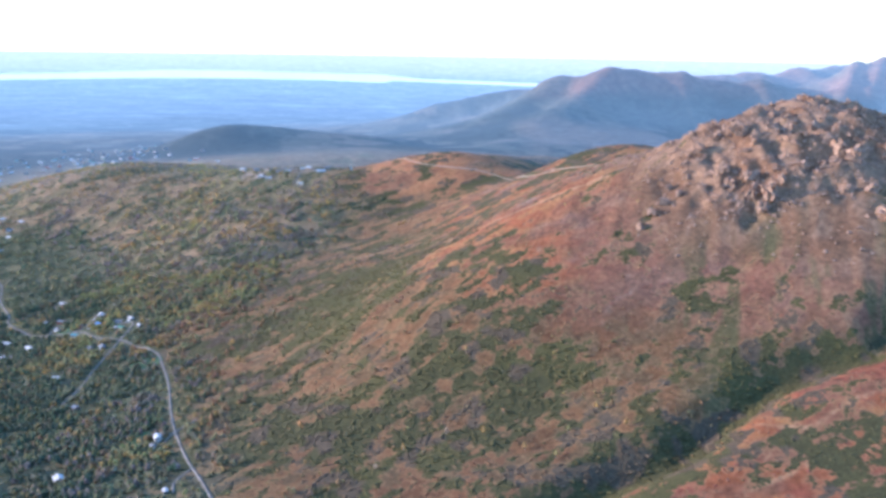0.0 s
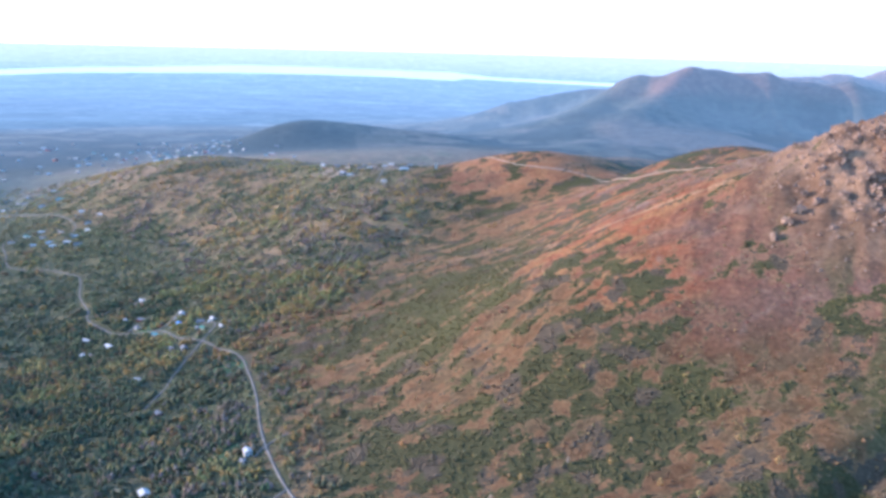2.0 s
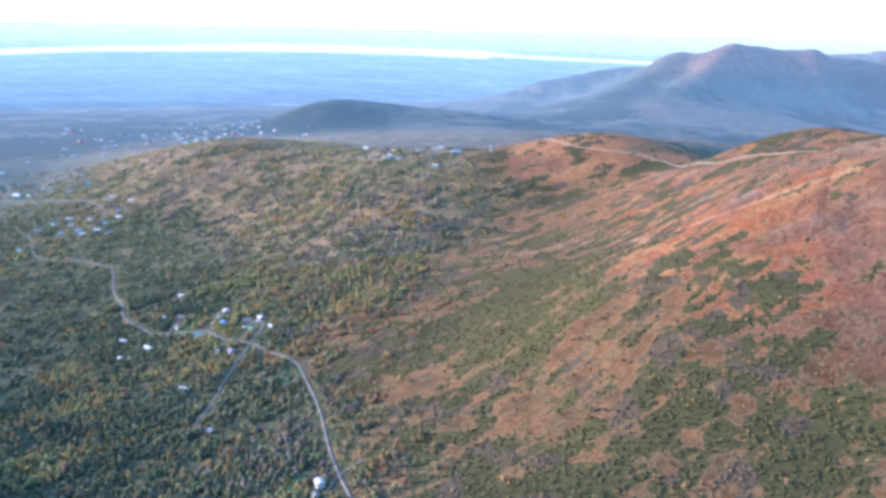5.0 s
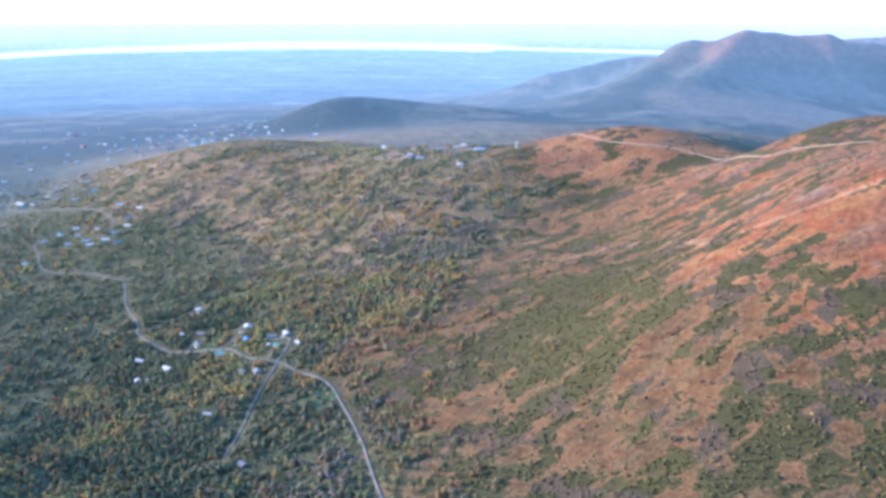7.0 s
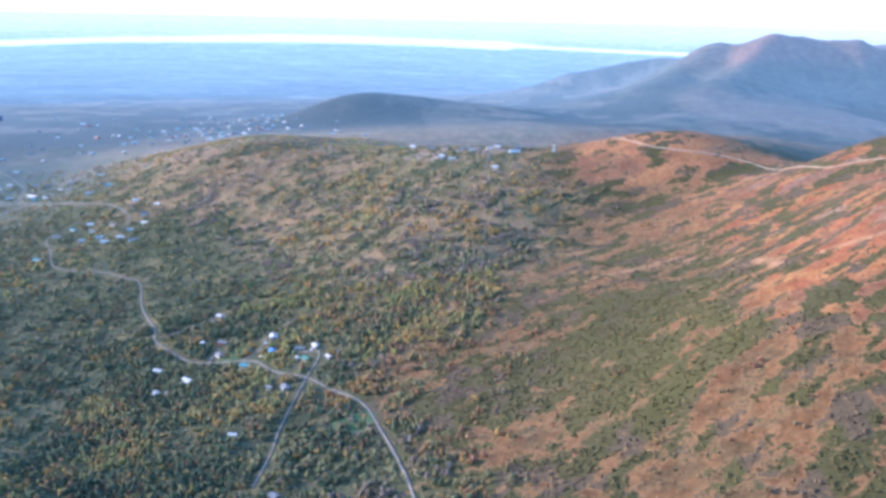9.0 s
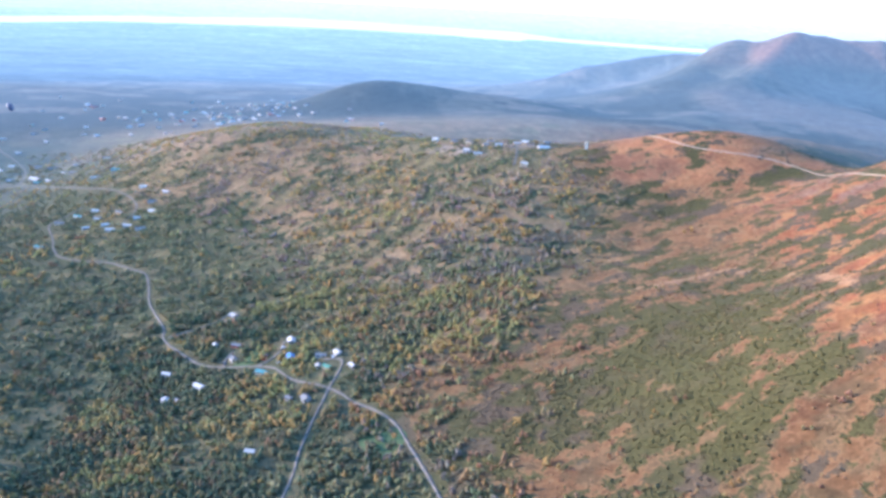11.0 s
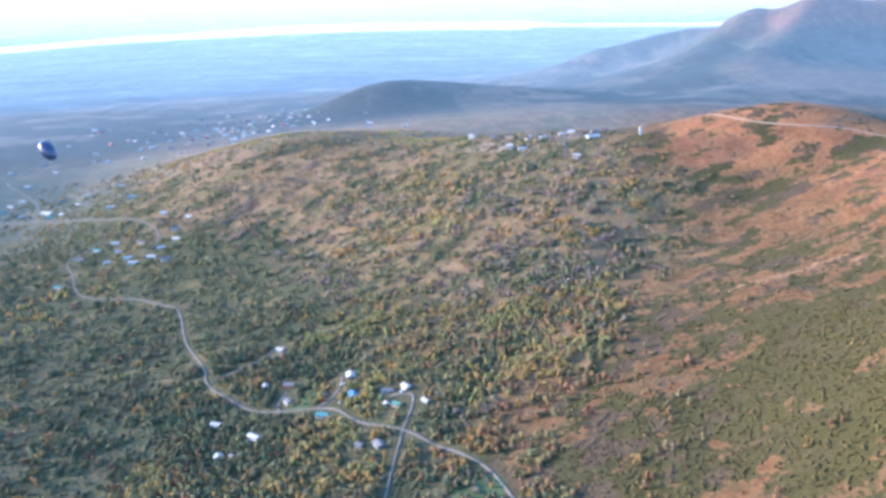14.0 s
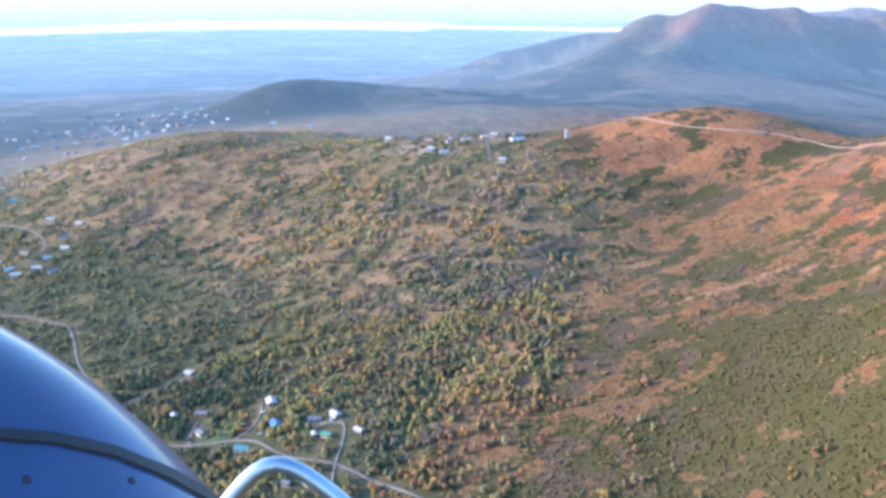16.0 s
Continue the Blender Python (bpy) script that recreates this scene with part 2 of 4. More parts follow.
def craggy(x, y):
    """Where bare rock breaks out on the peak, 0 to 1."""
    d = np.hypot((x - 520) / 130, (y - 610) / 95)
    return smooth((1.25 - d + 0.35 * waves(x, y, 60, 21)) / 0.5) * smooth((y - 470) / 60)


# the bay: bearing from the flight, distance of the near and of the far shore
SHORES = np.array([(-60, 10500, 12000), (-25, 11300, 13000), (-20, 12600, 14700), (-16, 13000, 15500), (-10, 13800, 17800), (-6, 13700, 17600), (-1, 13250, 16500),
                   (2.8, 12400, 16200), (3.4, 12500, 15900), (3.6, 13300, 15400), (5.8, 12900, 14000), (11.3, 12100, 13100), (16, 12000, 12900), (20, 12000, 12000), (60, 12000, 12000)], float)


def height(x, y):
    x, y = np.asarray(x, float), np.asarray(y, float)
    z = base(x, y) + spline(x, y, RELIEF, -680, 250, 165) + spline(x, y, CREST_RELIEF, 100, 480, 80)
    r = np.hypot(x, y)
    z = z + waves(x, y, 140, 1) * 4 * smooth((r - 150) / 300) * smooth((7000 - r) / 3000)
    g = line_gap(x, y, GULLY)
    z = z - 15 * np.exp(-0.5 * (g / 13) ** 2) - 3 * np.exp(-0.5 * (line_gap(x, y, BROOK) / 12) ** 2)
    ribs = waves(x - 0.44 * y, 0.25 * y, 34, 23, 3, True)      # ribs and gullies that run down the slope
    high = smooth((z - 285) / 60) * smooth((x - 260) / 90) * smooth((900 - y) / 200)
    z = z + high * ribs * 3 + craggy(x, y) * (waves(x, y, 42, 24, 5, True) * 10 + waves(x, y, 13, 25, 3, True) * 5 - 4)
    farther = smooth((r - 2400) / 600) * smooth((8000 - r) / 2000)
    z = z + farther * np.clip((z - 225) / 120, 0, 1.0) * (waves(x, y, 240, 26, 5, True) - 0.25) * 16
    bearing_of = np.degrees(np.arctan2(x - EYE[0], y - EYE[1]))
    ragged = 260 * waves(x, y, 1900, 5, 4)
    near_shore, far_shore = [np.interp(bearing_of, SHORES[:, 0], SHORES[:, k]) + ragged * f for k, f in ((1, 1.0), (2, 0.5))]
    bay = smooth((r - near_shore) / 200) * (1 - smooth((r - far_shore) / 200))
    return z - 60 * bay + 30 * smooth((r - far_shore) / 2500)


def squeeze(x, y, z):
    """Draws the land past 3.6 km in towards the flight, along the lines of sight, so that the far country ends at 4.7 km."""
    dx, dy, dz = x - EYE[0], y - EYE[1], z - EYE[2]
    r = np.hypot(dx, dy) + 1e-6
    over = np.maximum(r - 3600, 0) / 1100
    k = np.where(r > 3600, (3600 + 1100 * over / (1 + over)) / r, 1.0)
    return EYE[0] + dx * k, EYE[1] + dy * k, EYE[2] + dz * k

# ---- roads and trails, in plan ----
ROADS = {
    "gravel_road": (1.8, [
        [(-561, 1347), (-577, 1328), (-596, 1310), (-569, 1268), (-556, 1235), (-537, 1206), (-503, 1191), (-461, 1175), (-423, 1146),
         (-403, 1128), (-387, 1089), (-369, 1030), (-342, 980), (-327, 951), (-327, 939), (-312, 914), (-290, 890), (-270, 868),
         (-249, 859), (-218, 850), (-202, 842), (-194, 830), (-180, 811), (-149, 792), (-121, 761), (-93, 725), (-84, 696), (-60, 617),
         (-41, 527), (-18, 452), (-3, 414), (19, 364), (40, 300)],
        [(-850, 1595), (-796, 1560), (-741, 1535), (-666, 1489), (-588, 1425), (-543, 1397), (-501, 1357), (-475, 1321), (-475, 1298), (-483, 1281)],
        [(-890, 1790), (-861, 1744), (-806, 1684), (-765, 1629), (-742, 1562), (-741, 1535)],
    ]),
    "driveway": (1.7, [
        [(-218, 850), (-206, 858), (-201, 875), (-202, 890)],
        [(-149, 792), (-145, 808), (-142, 829), (-146, 836), (-160, 838)],
        [(-149, 792), (-154, 749), (-158, 702), (-156, 664), (-159, 614)],
        [(-320, 934), (-297, 946), (-276, 957), (-270, 977), (-259, 969), (-262, 955), (-276, 957)],
        [(-16, 509), (-33, 491), (-36, 473)],
        [(-3, 414), (-14, 397), (-10, 379)],
        [(23, 1288), (21, 1256), (16, 1222)],
        [(-249, 859), (-251, 876), (-247, 888)],
    ]),
    "hiking_trail": (1.25, [
        [(186, 1270), (190, 1258), (203, 1227), (220, 1203), (242, 1187), (272, 1173), (303, 1165), (323, 1150), (337, 1130), (345, 1080), (346, 981), (375, 970), (404, 935), (433, 909)],
    ]),
}
EVERY_ROAD = [line for width, lines in ROADS.values() for line in lines]

# ---- plant cover ----
WOOD_EDGE = np.array([(-500, 60), (300, 30), (365, 17), (512, -20), (650, -75), (720, -82), (790, -72), (831, -24), (882, 17), (957, 65), (1037, 80), (1107, 120), (1187, 95),
                      (1250, 70), (1420, 30), (1700, 150), (2200, 300)], float)


def along(x, y):
    """Plan turned so that the first axis runs with the strips of growth."""
    return 0.9 * x + 0.43 * y, 0.9 * y - 0.43 * x


def cover_fields(x, y, z):
    """How much of each cover grows at a place: woods, red tundra, rock, olive thicket, and the shrub mats (over 0.5: grown over)."""
    edge = np.interp(y, WOOD_EDGE[:, 0], WOOD_EDGE[:, 1]) + (45 + 30 * smooth((280 - y) / 200)) * waves(x, y, 70, 31)
    wood = smooth((edge - x) / 120 + 0.5)
    near_side = smooth(-GULLY_SIDE(x, y) / 4 + 0.5)
    bank = smooth((y + 120 + 50 * waves(x, y, 80, 66)) / 120) * smooth((line_gap(x, y, GULLY) + 8 * np.sign(GULLY_SIDE(x, y)) - 6) / 8) * near_side * smooth((x - 170 + 30 * waves(x, y, 60, 65)) / 60)
    tundra = smooth((z - 255 + 30 * waves(x, y, 110, 32) + 12 * waves(x, y, 30, 30)) / 40) * smooth((x - edge - 45 + 55 * waves(x, y, 80, 33)) / 70)
    dome = smooth((1.15 - np.hypot((x - 265) / 150, (y - 1215) / 85) + 0.3 * waves(x, y, 50, 29)) / 0.3)
    tundra = np.maximum(np.maximum(tundra, bank), dome)
    rock = np.maximum(craggy(x, y), 0.75 * smooth((z - 300 + 25 * waves(x, y, 50, 34)) / 50) * smooth((x - 350) / 60) * smooth((860 - y) / 60))
    olive = smooth((1.0 - np.hypot((x - 118 - 0.12 * (y - 680)) / 88, (y - 675) / 120) + 0.55 * waves(x, y, 60, 35)) / 0.3)
    u, v = along(x, y)
    face = smooth((x - 265) / 70) * smooth((690 - y) / 90) * (1 - near_side)
    mat = 0.3 * waves(0.5 * u, v, 45, 36, 2) + 0.5 * waves(0.5 * u, v, 17, 37, 3) + 0.45 * waves(0.6 * u, v, 7, 28, 2) + 0.11
    mat = mat + 0.24 * olive - (0.2 - 0.17 * smooth((y - 720) / 120)) * tundra * (1 - bank) - 0.12 * face - 0.3 * dome - 0.5 * rock + wood * (0.12 - 0.32 * smooth((z - 160) / 45)) + 0.02 * smooth((520 - y) / 120) * (1 - near_side)
    mat = mat - 0.1 * bank + 0.4 * smooth((14 - line_gap(x, y, GULLY)) / 8)
    return wood * (1 - tundra), tundra * (1 - rock), rock, olive * (1 - tundra * 0.6), 0.5 + 0.9 * mat


def GULLY_SIDE(x, y):
    """Positive beyond the gully, negative on the near bank."""
    gx, gy = np.array(GULLY, float).T
    return y - np.interp(x, gx, gy)


CREST_GRASS = [(104, 869), (181, 879), (219, 800), (217, 720), (269, 693), (332, 668), (368, 664)]
BANK_LINES = [(464, 318), (432, 312), (414, 301), (402, 297), (385, 304), (374, 314)]
BANK_PATH = [(423, 317), (408, 311), (387, 297), (366, 276), (351, 261), (334, 246)]
BANK_LINES_2 = [(470, 285), (436, 266), (407, 270), (373, 257), (346, 249)]


def lerp(a, b, t):
    return a + (np.asarray(b) - a) * t[:, None]


def mat_colour(x, y, wood, tundra, olive):
    """Leaf colour of the shrub mats: green alder and willow, browner or yellower from patch to patch."""
    n1, n2 = waves(x, y, 45, 71, 3), waves(x, y, 18, 72, 2)
    c = np.tile(np.array([0.068, 0.06, 0.023]), (len(x), 1))
    c = lerp(c, (0.08, 0.069, 0.024), smooth((n1 - 0.05) / 0.2) * 0.9)
    c = lerp(c, (0.1, 0.07, 0.045), smooth((n2 - 0.1) / 0.15) * 0.8)
    c = lerp(c, (0.076, 0.067, 0.022), olive * 0.8)
    return lerp(c, (0.082, 0.088, 0.046), wood * 0.7)


def ground_cover(x, y, z):
    """The colour of the open ground between the mats, by what grows on it."""
    wood, tundra, rock, olive, mat = cover_fields(x, y, z)
    r = np.hypot(x, y)
    n1, n2, n3 = waves(x, y, 22, 41), waves(x, y, 90, 42), waves(x, y, 9, 43, 2)
    c = np.tile(np.array([0.14, 0.078, 0.036]), (len(x), 1))                       # dry grass
    c = lerp(c, (0.118, 0.06, 0.03), smooth((n2 + 0.1) / 0.4) * 0.8)                # russet dwarf birch
    c = lerp(c, (0.2, 0.115, 0.056), smooth((y - 800) / 140) * 0.65)                # lighter grass towards the far hill
    c = lerp(c, (0.095, 0.07, 0.036), smooth((waves(x, y, 13, 64, 3) - 0.02) / 0.2) * 0.7)
    floor = lerp(np.tile(np.array([0.058, 0.07, 0.04]), (len(x), 1)), (0.23, 0.155, 0.08), smooth((z - 155 + 20 * n2) / 45))
    floor = lerp(floor, (0.23, 0.145, 0.075), smooth((waves(*along(0.6 * x, y), 34, 61) - 0.1) / 0.2) * smooth((z - 180) / 30) * 0.7)
    floor = lerp(floor, (0.15, 0.125, 0.055), smooth((waves(x, y, 60, 62) - 0.05) / 0.2) * 0.7)
    c = lerp(c, floor, wood * 0.97)
    hilltop = smooth((95 - np.hypot((x - 5) * 0.8, (y - 1322) * 1.4)) / 40)
    c = lerp(c, (0.27, 0.205, 0.145), hilltop * smooth((waves(0.4 * x, y, 16, 63, 3) - 0.02) / 0.15))     # bare yards round the hilltop houses
    red = lerp(np.tile(np.array([0.215, 0.082, 0.036]), (len(x), 1)), (0.255, 0.13, 0.052), smooth((n1 + 0.1) / 0.5))
    red = lerp(red, (0.19, 0.125, 0.095), smooth((waves(x, y, 30, 44) - 0.1) / 0.3) * smooth((z - 265) / 30) * (x > 280))
    red = lerp(red, (0.33, 0.165, 0.08), smooth((y - 980) / 150) * 0.6)
    beyond = smooth(GULLY_SIDE(x, y) / 12)
    face = smooth((x - 265 + 25 * n1) / 70) * smooth((690 - y) / 90) * beyond
    red = lerp(red, lerp(np.tile(np.array([0.155, 0.085, 0.06]), (len(x), 1)), (0.185, 0.11, 0.07), smooth((n3 + 0.2) / 0.5)), face * 0.75)    # heath on the face of the peak
    red = lerp(red, (0.2, 0.066, 0.04), (1 - beyond) * smooth((waves(x, y, 40, 75) + 0.25) / 0.3) * 0.85)      # deep red heath on the near bank
    red = lerp(red, (0.13, 0.075, 0.05), smooth((waves(*along(0.5 * x, y), 26, 76, 3) - 0.05) / 0.2) * 0.6)      # browner heath in strips
    c = lerp(c, red, tundra)
    runs = smooth((waves(x - 0.44 * y, 0.2 * y, 13, 68, 3) - 0.04 + 0.1 * n3) / 0.15) * smooth((x - 0.44 * y - 150) / 40) * smooth((x - 320) / 60) * smooth((570 - y + 30 * n1) / 60) * beyond
    c = lerp(c, (0.07, 0.072, 0.03), runs * 0.8)                                     # alder in the runnels of the face
    for line, reach in ((CREST_GRASS, 6), (BANK_LINES, 2.2), (BANK_LINES_2, 2.2), (BANK_PATH, 1.2)):                   # worn crests and pale lines of dry grass
        c = lerp(c, (0.30, 0.185, 0.105), smooth((reach + 2.5 * n3 - line_gap(x, y, line)) / 3) * 0.75)
    stone = lerp(np.tile(np.array([0.23, 0.15, 0.1]), (len(x), 1)), (0.17, 0.1, 0.062), smooth((n1 + 0.1) / 0.4))
    stone = lerp(stone, (0.10, 0.095, 0.05), smooth((waves(x - 0.44 * y, 0.25 * y, 26, 46) - 0.2) / 0.2) * smooth((560 - y) / 80))
    c = lerp(c, stone, rock)
    c = lerp(c, (0.36, 0.26, 0.2), smooth((5 - line_gap(x, y, [(281, 411), (293, 422), (302, 438), (313, 459), (321, 478), (371, 503), (400, 529), (418, 555)])) / 12)
             * smooth((n3 + n1 + 0.4) / 0.5) * 0.8)                                   # scree
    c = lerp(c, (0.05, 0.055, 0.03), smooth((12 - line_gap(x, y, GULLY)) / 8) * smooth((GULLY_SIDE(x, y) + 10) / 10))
    c = c * (1 + np.array([0.02, -0.04, -0.14]) * (1 - wood)[:, None])
    far = smooth((r - 1750) / 500)
    woods = lerp(np.tile(np.array([0.04, 0.044, 0.032]), (len(x), 1)), (0.075, 0.072, 0.05), smooth((waves(x, 0.4 * y, 120, 47, 5) + 0.0) / 0.2))
    woods = lerp(woods, (0.14, 0.115, 0.08), smooth((waves(0.5 * x, y, 70, 27, 4) - 0.22) / 0.1) * smooth((245 - z) / 25) * 0.7)                  # fields and clearings
    bare = lerp(np.tile(np.array([0.16, 0.095, 0.065]), (len(x), 1)), (0.11, 0.09, 0.065), smooth((waves(x, y, 300, 48) + 0.1) / 0.4))
    woods = lerp(woods, bare, smooth((z - 290) / 60) * smooth((x - 400) / 200))
    woods = lerp(woods, (0.12, 0.095, 0.065), smooth((x - 520) / 150) * smooth((waves(x, 0.25 * y, 160, 49, 5) + 0.1) / 0.3) * smooth((2900 - y) / 300))
    return lerp(c, woods, far)


def sheet(name, angles, radii, fn):
    """A ground mesh over rays and rings, with the true plan in its UV map."""
    a, r = np.meshgrid(np.radians(angles), np.asarray(radii))
    x, y = (EYE[0] + np.sin(a) * r).ravel(), (EYE[1] + np.cos(a) * r).ravel()
    z = fn(x, y)
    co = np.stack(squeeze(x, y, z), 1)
    nr, na = a.shape
    idx = np.arange(nr * na).reshape(nr, na)
    quads = np.stack([idx[:-1, :-1], idx[:-1, 1:], idx[1:, 1:], idx[1:, :-1]], -1).reshape(-1, 4)[:, ::-1]
    me = mesh_from(name, co, quads)
    uv = me.uv_layers.new(name="plan")
    uv.data.foreach_set("uv", (np.stack([x, y], 1)[quads.ravel()] / 1000).ravel())
    return me, x, y, z


def mesh_from(name, co, faces, smooth_faces=True):
    """A mesh from arrays of places and of faces with the same number of corners."""
    me = bpy.data.meshes.new(name)
    n = faces.shape[1]
    me.vertices.add(len(co))
    me.vertices.foreach_set("co", np.ascontiguousarray(co, float).ravel())
    me.loops.add(faces.size)
    me.loops.foreach_set("vertex_index", np.ascontiguousarray(faces, np.int32).ravel())
    me.polygons.add(len(faces))
    me.polygons.foreach_set("loop_start", np.arange(len(faces), dtype=np.int32) * n)
    me.polygons.foreach_set("use_smooth", np.full(len(faces), smooth_faces))
    me.update(calc_edges=True)
    return me


def paint(me, name, colours):
    layer = me.attributes.new(name, "FLOAT_COLOR", "POINT")
    layer.data.foreach_set("color", np.concatenate([colours, np.ones((len(colours), 1))], 1).ravel())


front = np.arange(-50, 62.01, 0.25)
back = np.arange(62, 310.1, 4)
rings = np.r_[0.3, 4, 10, 18, 24, 30 * 1.02 ** np.arange(108), 255 * 1.005 ** np.arange(384), 1730 * 1.015 ** np.arange(240)]
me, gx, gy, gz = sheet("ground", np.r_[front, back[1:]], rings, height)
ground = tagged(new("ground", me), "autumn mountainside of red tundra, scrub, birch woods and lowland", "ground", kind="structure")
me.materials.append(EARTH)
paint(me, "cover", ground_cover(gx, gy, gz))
fields = cover_fields(gx, gy, gz)
paint(me, "mat_colour", mat_colour(gx, gy, fields[0], fields[1], fields[3]))
layer = me.attributes.new("mat", "FLOAT", "POINT")
layer.data.foreach_set("value", np.where(np.hypot(gx, gy) < 1750, fields[4] * 0.5, 0.0))
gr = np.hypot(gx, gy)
# haze weight from 1.5 km outwards, a little less on high ground
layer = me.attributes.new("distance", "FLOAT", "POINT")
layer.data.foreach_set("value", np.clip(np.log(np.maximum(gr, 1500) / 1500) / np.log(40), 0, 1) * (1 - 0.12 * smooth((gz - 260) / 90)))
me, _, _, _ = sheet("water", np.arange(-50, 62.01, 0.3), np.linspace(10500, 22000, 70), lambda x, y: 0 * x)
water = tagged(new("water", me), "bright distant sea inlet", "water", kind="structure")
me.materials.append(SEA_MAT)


def resample(line, step):
    """Even steps along a rounded line."""
    p = np.array(line, float)
    for _ in range(2):
        if len(p) > 2:
            q = np.empty((2 * len(p) - 2, 2))
            q[0::2], q[1::2] = p[:-1] * 0.75 + p[1:] * 0.25, p[:-1] * 0.25 + p[1:] * 0.75
            p = np.vstack([p[:1], q, p[-1:]])
    d = np.r_[0, np.cumsum(np.hypot(*np.diff(p, axis=0).T))]
    s = np.linspace(0, d[-1], max(2, int(d[-1] / step)))
    return np.stack([np.interp(s, d, p[:, 0]), np.interp(s, d, p[:, 1])], 1)


def ribbon(name, line, width, mat, label, rise=0.45):
    """A road bed: a crowned strip with sloping shoulders that follows the ground."""
    p = resample(line, 4.0)
    t = np.gradient(p, axis=0)
    t /= np.hypot(t[:, 0], t[:, 1])[:, None]
    side = np.stack([t[:, 1], -t[:, 0]], 1)
    wob = width / 2 * (1 + 0.12 * np.sin(np.arange(len(p)) * 1.7) + 0.1 * np.sin(np.arange(len(p)) * 0.6))
    rows = []
    for k, lift in ((-1.35, -0.5), (-1.0, rise), (0.0, rise + 0.12), (1.0, rise), (1.35, -0.5)):
        q = p + side * (wob * k)[:, None]
        rows.append(np.column_stack([q, height(q[:, 0], q[:, 1]) + lift]))
    co = np.stack(rows, 1)
    idx = np.arange(len(p) * 5).reshape(len(p), 5)
    quads = np.stack([idx[:-1, :-1], idx[:-1, 1:], idx[1:, 1:], idx[1:, :-1]], -1).reshape(-1, 4)
    me = mesh_from(name, co.reshape(-1, 3), quads)
    me.materials.append(mat)
    return tagged(new(name, me), label, name.replace("_", " "), kind="structure")


for kind, label, mat in (("gravel_road", "pale gravel road winding between birch woods", GRAVEL),
                         ("driveway", "narrow pale gravel driveway to a house", GRAVEL), ("hiking_trail", "worn dirt hiking trail on red tundra", PATH_DIRT)):
    width, lines = ROADS[kind]
    for line in lines:
        ribbon(kind, line, width, mat, label)

# ---- plants ----
rng = np.random.default_rng(7)
OCTA = np.array([(1, 0, 0), (-1, 0, 0), (0, 1, 0), (0, -1, 0), (0, 0, 1), (0, 0, -1)], float)
OCTA_FACES = np.array([(0, 2, 4), (2, 1, 4), (1, 3, 4), (3, 0, 4), (2, 0, 5), (1, 2, 5), (3, 1, 5), (0, 3, 5)])


def clumps(centres, sizes, wild):
    """Uneven clumps of leaves: for every centre a squashed, dented octahedron."""
    n = len(centres)
    v = OCTA[None] * (1 + wild * rng.uniform(-1, 1, (n, 6, 1)))
    turn = rng.uniform(0, np.pi, n)
    c, s = np.cos(turn)[:, None], np.sin(turn)[:, None]
    v = np.stack([v[..., 0] * c - v[..., 1] * s, v[..., 0] * s + v[..., 1] * c, v[..., 2]], -1)
    tilt = rng.uniform(-0.5, 0.5, n)
    c, s = np.cos(tilt)[:, None], np.sin(tilt)[:, None]
    v = np.stack([v[..., 0] * c - v[..., 2] * s, v[..., 1], v[..., 0] * s + v[..., 2] * c], -1)
    co = centres[:, None] + v * sizes[:, None]
    faces = OCTA_FACES[None] + (np.arange(n) * 6)[:, None, None]
    return co.reshape(-1, 3), faces.reshape(-1, 3)


def plants(name, x, y, tall, wide, tints, per, label, category, stem=False):
    """Many plants in one mesh: each a heap of leaf clumps, with a thin stem under the taller kinds."""
    n = len(x)
    z = height(x, y)
    k = rng.uniform(0, 1, (n, per))
    lift = (0.28 + 0.72 * k) if stem else (0.1 + 0.55 * k)
    spread = np.sin(np.clip(lift if stem else 0.5 + 0 * lift, 0, 1) * np.pi * 0.86 + 0.3)
    a, d = rng.uniform(0, 2 * np.pi, (n, per)), np.sqrt(rng.uniform(0, 1, (n, per))) * spread
    cx = x[:, None] + np.cos(a) * d * wide[:, None] * 0.5
    cy = y[:, None] + np.sin(a) * d * wide[:, None] * 0.5
    cz = z[:, None] + lift * tall[:, None] * 0.9
    size = wide[:, None] * rng.uniform(0.16, 0.34, (n, per)) * (1.15 if stem else 1.5)
    sizes = np.stack([size, size, size * rng.uniform(0.7, 1.2, (n, per)) * (1.1 if stem else 0.55)], -1).reshape(-1, 3)
    co, faces = clumps(np.stack([cx, cy, cz], -1).reshape(-1, 3), sizes, 0.35)
    tint = np.repeat(tints, per * 6, 0)
    if stem:
        ring = np.array([(1, 0), (-0.5, 0.87), (-0.5, -0.87)])
        foot = np.stack([x[:, None] + ring[:, 0] * 0.16, y[:, None] + ring[:, 1] * 0.16, z[:, None] - 0.4 + 0 * ring[:, 0]], -1)
        lean = rng.uniform(-0.35, 0.35, (n, 1, 2))
        head = np.concatenate([np.stack([x[:, None] + ring[:, 0] * 0.05, y[:, None] + ring[:, 1] * 0.05], -1) + lean,
                               (z + tall * 0.85)[:, None, None] + np.zeros((n, 3, 1))], -1)
        at = len(co) + (np.arange(n) * 6)[:, None, None]
        side = np.array([(0, 1, 4), (0, 4, 3), (1, 2, 5), (1, 5, 4), (2, 0, 3), (2, 3, 5)])[None] + at
        co = np.vstack([co, np.concatenate([foot, head], 1).reshape(-1, 3)])
        faces = np.vstack([faces, side.reshape(-1, 3)])
        tint = np.vstack([tint, np.tile((0.34, 0.30, 0.26), (n * 6, 1))])
    me = mesh_from(name, co, faces)
    me.materials.append(LEAF)
    paint(me, "tint", tint)
    return tagged(new(name, me), label, category, kind="stuff")


